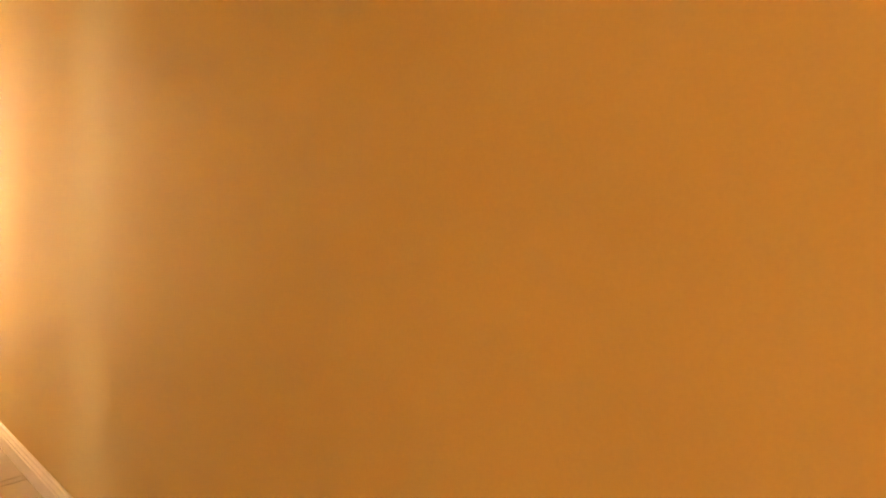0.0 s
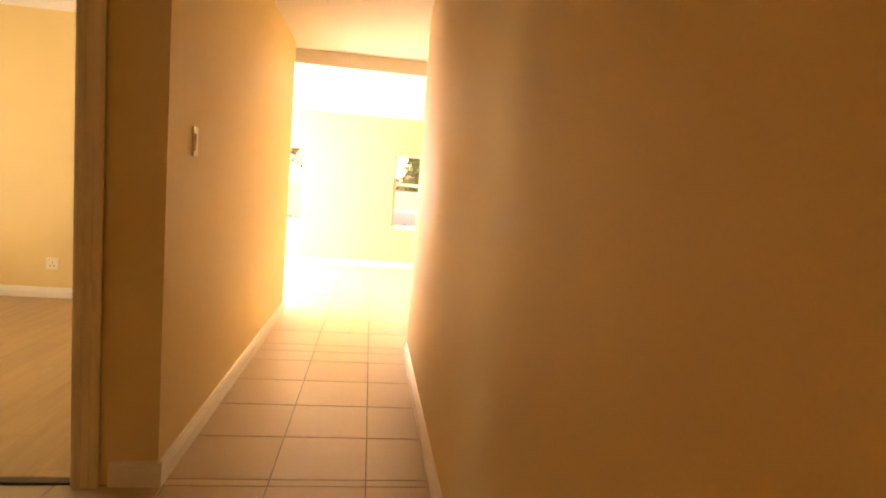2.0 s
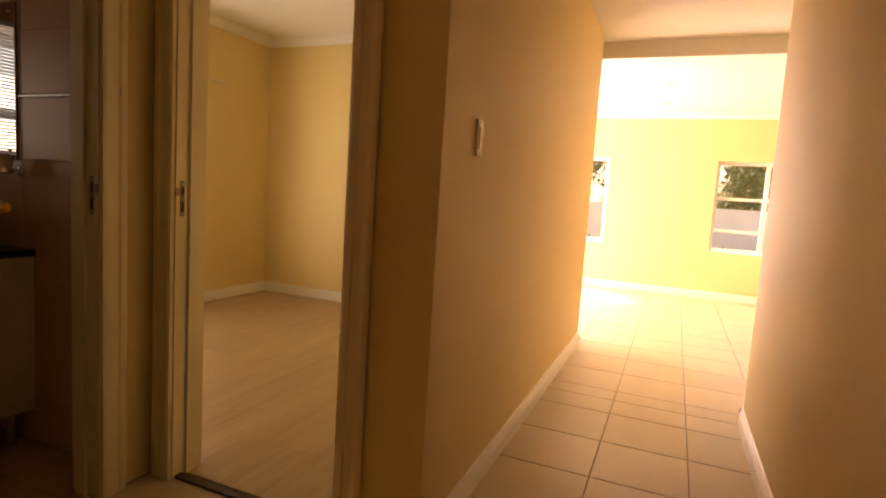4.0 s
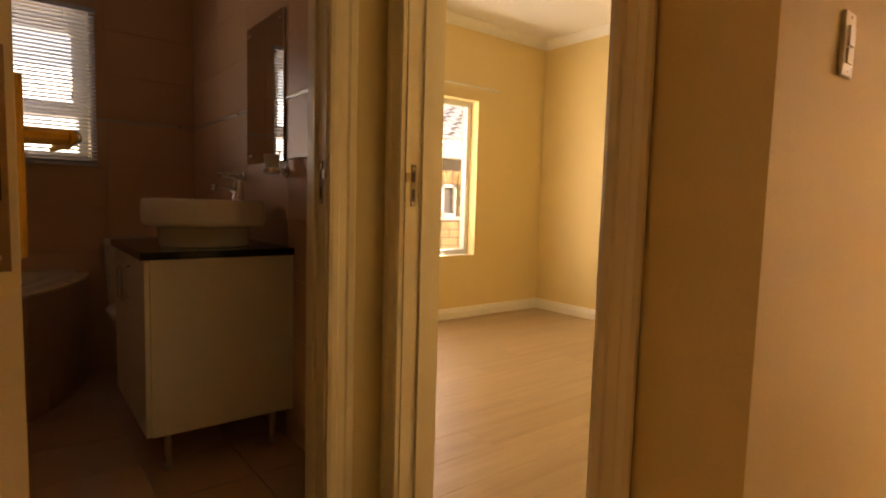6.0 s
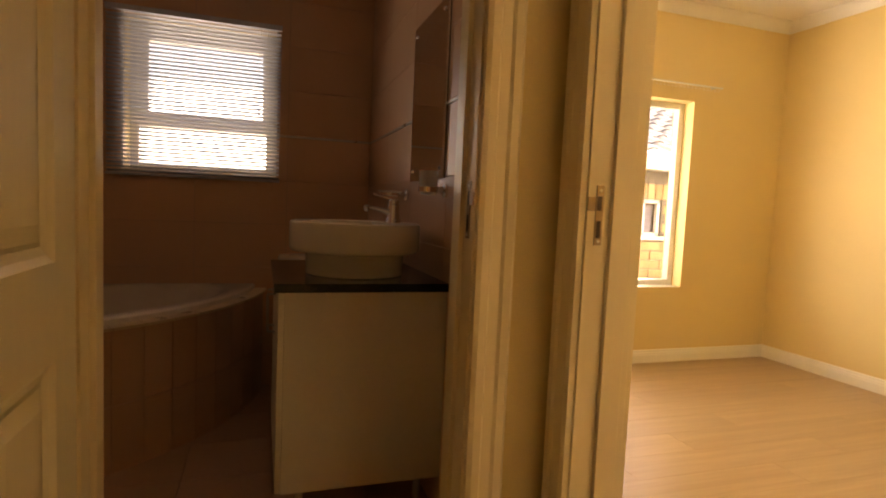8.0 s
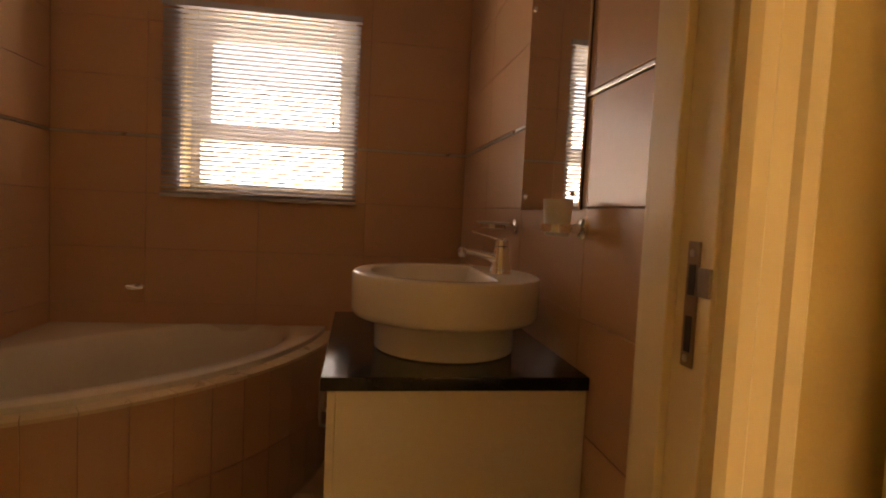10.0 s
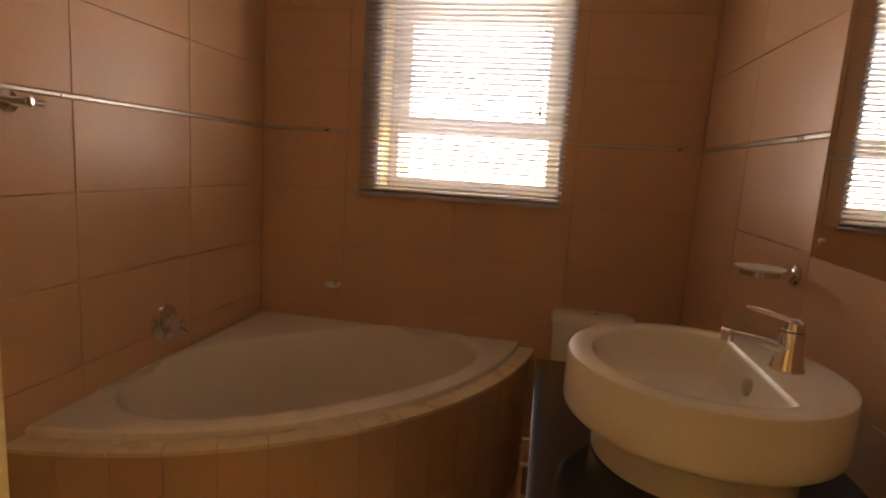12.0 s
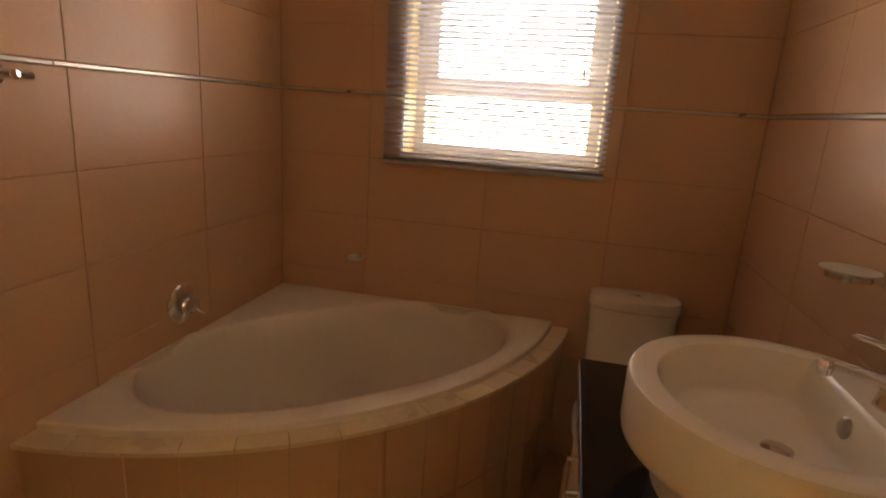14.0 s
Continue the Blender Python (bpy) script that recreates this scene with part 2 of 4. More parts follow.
def wall_along_x(name, x0, x1, y0, y1, z1, holes, mat, label, z0=0.0):
    """A wall with openings (xa, xb, za, zb) through it, as one mesh of real thickness."""
    bm = bmesh.new()
    xs = sorted({x0, x1, *[h[0] for h in holes], *[h[1] for h in holes]})
    for a, b in zip(xs, xs[1:]):
        cuts = sorted([(h[2], h[3]) for h in holes if h[0] <= a + 1e-6 and h[1] >= b - 1e-6])
        z = z0
        for lo, hi in cuts:
            if lo > z + 1e-6:
                box(bm, a, y0, z, b, y1, lo)
            z = hi
        if z < z1 - 1e-6:
            box(bm, a, y0, z, b, y1, z1)
    bmesh.ops.remove_doubles(bm, verts=bm.verts[:], dist=1e-5)
    return structure(mesh_ob(name, bm, mat), label)


def wall_along_y(name, y0, y1, x0, x1, z1, holes, mat, label, z0=0.0):
    ob = wall_along_x(name, y0, y1, -x1, -x0, z1, holes, mat, label, z0)
    ob.data.transform(Matrix.Rotation(math.pi / 2, 4, "Z"))
    return ob


def slab(name, x0, y0, z0, x1, y1, z1, mat, label):
    return structure(mesh_ob(name, boxes((x0, y0, z0, x1, y1, z1)), mat), label)


BASE = [(0, 0), (0.018, 0), (0.018, 0.060), (0.015, 0.066), (0.015, 0.074), (0.010, 0.084), (0.009, 0.094), (0.004, 0.100), (0, 0.100)]
CORNICE = [(0, 0), (0, -0.075), (0.006, -0.075), (0.010, -0.066), (0.020, -0.050), (0.038, -0.030), (0.058, -0.016), (0.068, -0.012), (0.075, -0.006), (0.075, 0)]


def baseboard(p, q, label="white painted moulded skirting board", z=0.0):
    bm = bmesh.new()
    strip(bm, BASE, (*p, z), (*q, z))
    return structure(mesh_ob("baseboard", bm, TRIM), label)


def cornice(p, q, z):
    bm = bmesh.new()
    strip(bm, CORNICE, (*p, z), (*q, z))
    return structure(mesh_ob("trim", bm, CEILING), "white plaster ceiling cornice")


# ---------------------------------------------------------------- the large structure
XR, YR = 1.88, -1.108          # end and face of the corridor's plain wall
H = 2.50
BX0, BX1, BY0, BY1 = -1.94, -0.07, 1.31, 3.37      # bathroom, tile face to tile face
BED_X, BED_Y = 3.22, 3.40
WIN_BATH = (-1.395, -0.625, 1.235, 2.05)
BLIND = (-1.475, -0.595, 1.200, 2.078)
WIN_BED = (0.55, 2.355, 0.575, 1.965)
LX = 6.50                      # far wall of the living room

wall_along_x("wall_corridor", -7.0, XR, YR - 0.12, YR, 2.7, [], PLASTER, "smooth cream painted plaster corridor wall")
wall_along_y("wall_living_near", -4.2, YR - 0.12, XR - 0.12, XR, 2.7, [], PLASTER, "cream painted plaster wall beside the corridor")
wall_along_x("wall_bedroom_side", 0.0, 3.12, 0.0, 0.11, 2.7, [], PLASTER, "cream painted plaster wall between corridor and bedroom")
wall_along_x("wall_bedroom_return", 3.12, 3.30, 0.055, 0.11, 2.7, [], PLASTER, "cream painted plaster wall end")
wall_along_y("wall_bedroom_door", 0.11, 1.18, 0.0, 0.11, 2.7, [(0.28, 1.09, 0.0, 2.07)], PLASTER, "cream painted plaster wall with the bedroom doorway")
wall_along_x("wall_bath_door", -4.0, 0.11, 1.18, 1.29, 2.7, [(-1.030, -0.205, 0.0, 2.07)], PLASTER, "cream painted plaster wall with the bathroom doorway")
wall_along_y("wall_bath_bedroom", 1.29, 3.40, -0.05, 0.11, 2.7, [], PLASTER, "cream painted plaster wall between bathroom and bedroom")
wall_along_y("wall_bath_far", 1.29, 3.40, -2.08, -1.96, 2.7, [], PLASTER, "plastered wall behind the bathtub")
wall_along_x("wall_outer", -4.0, 3.30, 3.40, 3.62, 2.7, [WIN_BATH, WIN_BED], PLASTER, "cream plastered outer wall with two window openings")
wall_along_y("wall_bedroom_far", 0.11, 3.40, BED_X, 3.30, 2.7, [], PLASTER, "plain cream painted bedroom wall")
wall_along_x("wall_living_side", 3.30, LX + 0.2, 3.62, 3.82, 2.7, [(4.2, 5.7, 0.0, 2.1)], PLASTER, "cream painted living room side wall")
wall_along_y("wall_living_bedroom", 3.62, 3.82, 3.18, 3.30, 2.7, [], PLASTER, "cream painted wall stub")
wall_along_y("wall_living_far", -4.2, 3.82, LX, LX + 0.2, 2.7, [(-2.30, -1.10, 0.63, 1.815), (0.25, 3.4, 0.63, 1.815)], PLASTER,
             "cream painted living room wall with two windows")
wall_along_x("wall_living_end", XR, LX + 0.2, -4.4, -4.2, 2.7, [], PLASTER, "plain cream living room end wall")
wall_along_y("wall_hall_end", YR - 0.12, 1.29, -7.12, -7.0, 2.7, [], PLASTER, "plain cream wall closing the hall")
# unseen hall extension with an opening added to let light in from behind
wall_along_x("wall_hall_window", -7.0, -4.0, 1.18, 1.29, 2.7, [(-6.5, -5.5, 0.9, 1.9)], PLASTER, "plain cream wall with the added unseen hall window")
wall_along_y("wall_house_side", 1.29, 3.62, -4.12, -4.0, 2.7, [], PLASTER, "plain plastered outer side wall of the house")

slab("ceiling_hall", -7.0, -1.1, H, 0.05, 1.20, H + 0.12, CEILING, "white painted plasterboard hall ceiling")
slab("ceiling_corridor", 0.05, -1.1, H, 3.45, 0.05, H + 0.12, CEILING, "white painted plasterboard corridor ceiling")
slab("ceiling_bath", -4.0, 1.20, 2.52, 0.02, 3.5, 2.64, CEILING, "white bathroom ceiling")
slab("ceiling_bedroom", 0.02, 0.05, 2.645, 3.26, 3.5, 2.76, CEILING, "white painted bedroom ceiling")
slab("ceiling_living", 3.45, -4.3, 2.42, LX + 0.1, 3.7, 2.62, CEILING, "white painted living room ceiling")
slab("ceiling_living_side", XR - 0.1, -4.3, 2.50, 3.45, -1.1, 2.62, CEILING, "white painted living room ceiling")
slab("ceiling_living_corner", 3.26, 0.05, 2.50, 3.45, 3.7, 2.62, CEILING, "white painted living room ceiling")
structure(mesh_ob("beam", boxes((3.30, -4.2, 2.365, 3.45, 3.62, 2.56), bevel=0.004), CEILING), "white plastered ceiling beam across the room")

floor_hall = slab("floor", -7.1, -4.3, -0.2, LX + 0.2, 3.64, -0.006, GROUT, "tiled floor bed with brown grout joints")

# skirtings
baseboard((XR + 0.018, YR), (-7.0, YR))
baseboard((XR, -4.2), (XR, YR + 0.018))
baseboard((0.0, 0.0), (3.12, 0.0))
baseboard((0.0, 0.18), (0.0, -0.018))
baseboard((LX, 3.62), (LX, -4.2))
baseboard((0.11, 3.40), (BED_X, 3.40))
baseboard((BED_X, 3.40), (BED_X, 0.11))
baseboard((BED_X, 0.11), (0.11, 0.11))
baseboard((-7.0, 1.18), (-1.11, 1.18))
cornice((0.11, 3.40), (BED_X, 3.40), 2.645)
cornice((BED_X, 3.40), (BED_X, 0.11), 2.645)
cornice((BED_X, 0.11), (0.11, 0.11), 2.645)
cornice((0.11, 0.11), (0.11, 3.40), 2.645)
cornice((LX, 3.62), (LX, -4.2), 2.42)


# ---------------------------------------------------------------- doors
ARCH = [(0, 0), (0, 0.016), (0.012, 0.020), (0.030, 0.020), (0.036, 0.014), (0.060, 0.013), (0.068, 0.018), (0.086, 0.018), (0.095, 0.010), (0.095, 0)]


def architrave_leg(p, side, z1, out):
    """An upright moulding from the opening's edge p outwards; side: the way along the wall, out: the way off it."""
    bm = bmesh.new()
    side, out, p = Vector(side), Vector(out), Vector(p)
    a = [bm.verts.new(p + side * s + out * o) for s, o in ARCH]
    b = [bm.verts.new(p + side * s + out * o + Vector((0, 0, z1 + s))) for s, o in ARCH]
    for i in range(len(ARCH)):
        j = (i + 1) % len(ARCH)
        bm.faces.new((a[i], a[j], b[j], b[i]))
    bm.faces.new(a)
    bm.faces.new(b)
    return bm


def architrave_head(p, q, z, out):
    bm = bmesh.new()
    out, p, q = Vector(out), Vector(p), Vector(q)
    d = (q - p).normalized()
    a = [bm.verts.new(p - d * s + out * o + Vector((0, 0, z + s))) for s, o in ARCH]
    b = [bm.verts.new(q + d * s + out * o + Vector((0, 0, z + s))) for s, o in ARCH]
    for i in range(len(ARCH)):
        j = (i + 1) % len(ARCH)
        bm.faces.new((a[i], a[j], b[j], b[i]))
    return bm


def door_frame(name, label, width, depth, at, rz, strike_z, strike_right):
    """A frame about an opening that runs from 0 to width along local x, through a wall that fills local y 0 to depth."""
    d = thing(name, label, "door frame", kind="structure", at=at, rz=rz)
    top = 2.035
    for k, (x0, x1) in enumerate(((-0.03, 0.0), (width, width + 0.03))):
        part("jamb", boxes((x0, -0.012, 0.0, x1, depth + 0.012, top + 0.03), bevel=0.002), FRAME_PAINT, d)
    part("head", boxes((0.0, -0.012, top, width, depth + 0.012, top + 0.03)), FRAME_PAINT, d)
    for x0, x1 in ((0.0, 0.012), (width - 0.012, width)):
        part("door_stop", boxes((x0, 0.045, 0.0, x1, depth - 0.012, top), bevel=0.002), FRAME_PAINT, d)
    for y, o in ((-0.012, -1), (depth + 0.012, 1)):
        part("architrave", architrave_leg((-0.006, y, 0), (-1, 0, 0), top + 0.006, (0, o, 0)), FRAME_PAINT, d)
        part("architrave", architrave_leg((width + 0.006, y, 0), (1, 0, 0), top + 0.006, (0, o, 0)), FRAME_PAINT, d)
        part("architrave", architrave_head((-0.006, y, 0), (width + 0.006, y, 0), top + 0.006, (0, o, 0)), FRAME_PAINT, d)
    x = width if strike_right else 0.0
    s = -1 if strike_right else 1
    bm = boxes((min(x, x + s * 0.003), 0.008, strike_z - 0.066, max(x, x + s * 0.003), 0.027, strike_z + 0.066), bevel=0.0008)
    plate = part("strike_plate", bm, STRIKE, d, "worn brassed steel strike plate")
    part("lip", boxes((min(x, x + s * 0.004), -0.013, strike_z + 0.010, max(x, x + s * 0.004), 0.006, strike_z + 0.040), bevel=0.001), STRIKE, plate)
    # latch holes are not cut: dark blocks give their shade
    for z0, z1 in ((0.010, 0.042), (-0.050, -0.012)):
        part("latch_hole", boxes((min(x + s * 0.002, x + s * 0.0036), 0.011, strike_z + z0, max(x + s * 0.002, x + s * 0.0036), 0.022, strike_z + z1)), DARK, plate)
    for z in (0.054, -0.057):
        bm = bmesh.new()
        cyl(bm, (x + s * 0.002, 0.018, strike_z + z), (x + s * 0.0042, 0.018, strike_z + z), 0.0042, seg=10)
        part("screw", bm, STEEL, plate)
    return d


door_frame("door_1", "cream painted moulded door frame of the bathroom", 0.765, 0.11, (-1.0, 1.18, 0), 0, 1.10, True)
door_frame("door_2", "cream painted moulded door frame of the bedroom", 0.745, 0.11, (0.0, 1.06, 0), -90, 1.10, False)


def panel_door():
    """Six-panel leaf, hinged at the local origin; it runs along local x, with its faces at y 0 and y -0.04."""
    W, T, TOP = 0.80, 0.040, 2.025
    d = thing("panel_door", "cream painted six-panel door standing open into the hall", "door", at=(-1.0, 1.144, 0.008), rz=-89.5)
    xs = [0.0, 0.105, 0.350, 0.450, 0.695, W]
    zs = [0.0, 0.20, 0.82, 0.98, 1.58, 1.70, 1.92, TOP]
    leaf = boxes(*[(a, -T, 0, b, 0, TOP) for a, b in ((xs[0], xs[1]), (xs[2], xs[3]), (xs[4], xs[5]))], bevel=0.0015)
    for x0, x1 in ((xs[1], xs[2]), (xs[3], xs[4])):
        for z0, z1 in ((zs[0], zs[1]), (zs[2], zs[3]), (zs[4], zs[5]), (zs[6], zs[7])):
            box(leaf, x0, -T, z0, x1, 0, z1)
    part("leaf", leaf, DOOR_PAINT, d)
    for x0, x1 in ((xs[1], xs[2]), (xs[3], xs[4])):
        for z0, z1 in ((zs[1], zs[2]), (zs[3], zs[4]), (zs[5], zs[6])):
            bm = boxes((x0, -T + 0.012, z0, x1, -0.012, z1))
            for y0, s in ((-0.012, 1), (-T + 0.012, -1)):
                prev = None
                for inset, h in ((0.0, 0.012), (0.012, 0.004), (0.026, 0.0), (0.034, 0.0), (0.062, 0.009), (0.066, 0.009)):
                    ring = [bm.verts.new((a, y0 + s * h, b)) for a, b in ((x0 + inset, z0 + inset), (x1 - inset, z0 + inset), (x1 - inset, z1 - inset), (x0 + inset, z1 - inset))]
                    if prev:
                        for i in range(4):
                            bm.faces.new((prev[i], prev[(i + 1) % 4], ring[(i + 1) % 4], ring[i]))
                    prev = ring
                bm.faces.new(prev)
            part("panel", bm, DOOR_PAINT, d)
    zl = 1.105
    for y, s in ((0.0, 1), (-T, -1)):
        h = part("door_handle", boxes((W - 0.075, min(y, y + s * 0.008), zl - 0.14, W - 0.035, max(y, y + s * 0.008), zl + 0.065), bevel=0.003), BRASS, d, "worn brass lever handle on a backplate")
        bm = bmesh.new()
        cyl(bm, (W - 0.055, y + s * 0.006, zl), (W - 0.055, y + s * 0.050, zl), 0.010, 0.009)
        tube(bm, [(W - 0.050, y + s * 0.050, zl), (W - 0.062, y + s * 0.055, zl + 0.001), (W - 0.10, y + s * 0.056, zl + 0.002), (W - 0.145, y + s * 0.053, zl - 0.001), (W - 0.172, y + s * 0.040, zl - 0.008)],
             [0.0085, 0.0095, 0.009, 0.008, 0.003], seg=12)
        part("lever", bm, BRASS, h, smooth=True)
    lock = part("lock_plate", boxes((W, -0.033, zl - 0.15, W + 0.002, -0.008, zl + 0.085), bevel=0.0006), STRIKE, d, "brassed mortice lock face plate")
    part("latch", boxes((W, -0.026, zl - 0.014, W + 0.011, -0.014, zl + 0.014), bevel=0.003), BRASS, lock)
    part("deadbolt", boxes((W, -0.027, zl - 0.075, W + 0.003, -0.014, zl - 0.038), bevel=0.0008), DARK, lock)
    for z in (0.07, -0.135):
        bm = bmesh.new()
        cyl(bm, (W + 0.001, -0.0205, zl + z), (W + 0.0032, -0.0205, zl + z), 0.005, seg=10)
        part("screw", bm, STEEL, lock)
    for z in (0.25, 1.75):
        bm = bmesh.new()
        cyl(bm, (-0.004, 0.004, z - 0.05), (-0.004, 0.004, z + 0.05), 0.006, seg=12)
        part("hinge", bm, BRASS, d)
    return d


panel_door()


# ---------------------------------------------------------------- windows
def window(name, label, w, h, at, rz, mullions=(), transoms=(), sill=True, sash=0.0):
    """Frame and panes from 0 to w along local x, at local y 0; the room lies at negative y."""
    d = thing(name, label, "window", kind="structure", at=at, rz=rz)
    f = 0.045
    for r in ((0, 0, f, h), (w - f, 0, w, h), (f, 0, w - f, f), (f, h - f, w - f, h)):
        part("window_frame", boxes((r[0], -0.03, r[1], r[2], 0.03, r[3]), bevel=0.003), ALU, d)
    xs = [f, *mullions, w - f]
    zs = [f, *transoms, h - f]
    for x in mullions:
        part("mullion", boxes((x - 0.024, -0.028, f, x + 0.024, 0.028, h - f), bevel=0.003), ALU, d)
    for z in transoms:
        for a, b in zip(xs, xs[1:]):
            part("transom", boxes((a, -0.024, z - 0.02, b, 0.024, z + 0.02), bevel=0.003), ALU, d)
    for a, b in zip(xs, xs[1:]):
        for c, e in zip(zs, zs[1:]):
            p = part("pane", boxes((a, -0.003, c, b, 0.003, e)), GLASS, d)
            p.visible_shadow = False
    if sash:
        # the opening light has a frame of its own above the transom
        z0 = zs[-2] + 0.02
        for r in ((f, z0, f + sash, h - f), (w - f - sash * 0.5, z0, w - f, h - f), (f + sash, z0, w - f - sash * 0.5, z0 + sash * 0.6), (f + sash, h - f - sash, w - f - sash * 0.5, h - f)):
            part("sash", boxes((r[0], -0.045, r[1], r[2], -0.005, r[3]), bevel=0.003), ALU, d)
    if sill:
        part("window_sill", boxes((-0.0, -0.12, -0.022, w, 0.0, 0.002), bevel=0.004), TRIM, d)
    return d


window("window_1", "white framed bathroom window with a transom", 0.77, 0.815, (-1.395, 3.555, 1.235), 0, transoms=(0.27,), sill=False, sash=0.05)
window("window_2", "white framed bedroom window in a deep plaster reveal", 1.805, 1.39, (0.55, 3.53, 0.575), 0, mullions=(0.9,))
window("window_3", "white living room window with horizontal glazing bars", 1.20, 1.185, (LX + 0.13, -1.10, 0.63), -90, mullions=(0.60,), transoms=(0.28, 0.70))
window("window_4", "wide white framed living room window", 3.15, 1.185, (LX + 0.13, 3.4, 0.63), -90, mullions=(1.05, 2.1))
# added in the unseen side wall, to bring more light into the living room
window("window_5", "added unseen white framed glazed doors that brighten the living room", 1.5, 2.1, (4.2, 3.75, 0.0), 0, mullions=(0.75,), sill=False)
# added out of view, to light the hall from its far end
window("window_6", "added unseen white framed window that lights the hall", 1.0, 1.0, (-6.5, 1.24, 0.9), 0, mullions=(0.5,), sill=False)


# ---------------------------------------------------------------- bathroom things
def venetian_blind():
    x0, x1, z0, z1 = BLIND
    y = BY1 - 0.022
    d = thing("venetian_blind", "silver aluminium venetian blind with half-open slats in the bathroom window", "blind", at=(0, y, 0))
    part("headrail", boxes((x0, -0.016, z1 - 0.028, x1, 0.016, z1), bevel=0.002), SLAT, d)
    part("bottom_rail", boxes((x0, -0.013, z0, x1, 0.013, z0 + 0.014), bevel=0.003), SLAT, d)
    n = 39
    pitch = (z1 - 0.034 - z0 - 0.018) / n
    bm = bmesh.new()
    prof = []
    for i in range(7):
        u = (i / 6 - 0.5) * 0.025
        prof.append((u, 0.0022 * (1 - (u / 0.0125) ** 2)))
    tilt = radians(-24)
    top, bot = [], []
    for k, x in enumerate((x0 + 0.003, x1 - 0.003)):
        top.append([bm.verts.new((x, u * math.cos(tilt) - v * math.sin(tilt), u * math.sin(tilt) + v * math.cos(tilt) + 0.0004)) for u, v in prof])
        bot.append([bm.verts.new((x, u * math.cos(tilt) - v * math.sin(tilt), u * math.sin(tilt) + v * math.cos(tilt))) for u, v in prof])
    for s in (top, bot):
        for i in range(6):
            bm.faces.new((s[0][i], s[0][i + 1], s[1][i + 1], s[1][i]))
    for i in (0, 6):
        bm.faces.new((top[0][i], bot[0][i], bot[1][i], top[1][i]))
    first = part("slat", bm, SLAT, d)
    first.location.z = z0 + 0.022
    for i in range(1, n):
        o = first.copy()
        scene.collection.objects.link(o)
        o.parent = d
        o.location.z = z0 + 0.022 + i * pitch
    for x in (x0 + 0.11, x0 + 0.155, x1 - 0.075, x1 - 0.15):
        bm = bmesh.new()
        cyl(bm, (x, -0.0135, z0 + 0.01), (x, -0.0135, z1 - 0.02), 0.0009, seg=6)
        part("ladder_cord", bm, CORD, d)
    for dx in (0.0, 0.012):
        bm = bmesh.new()
        tube(bm, [(x1 - 0.125 + dx, -0.022, z1 - 0.02), (x1 - 0.128 + dx, -0.023, z1 - 0.3), (x1 - 0.122 + dx * 0.7, -0.022, z1 - 0.49)], 0.0012, seg=6)
        part("pull_cord", bm, CORD, d)
    bm = bmesh.new()
    lathe(bm, [(0.002, 0.02), (0.006, 0.0), (0.0065, -0.012), (0.001, -0.014)], (x1 - 0.118, -0.022, z1 - 0.50), seg=10)
    part("cord_tassel", bm, CORD, d, smooth=True)
    return d


venetian_blind()


BATH_IN = 0.15       # the round front is struck from a point this far behind both walls


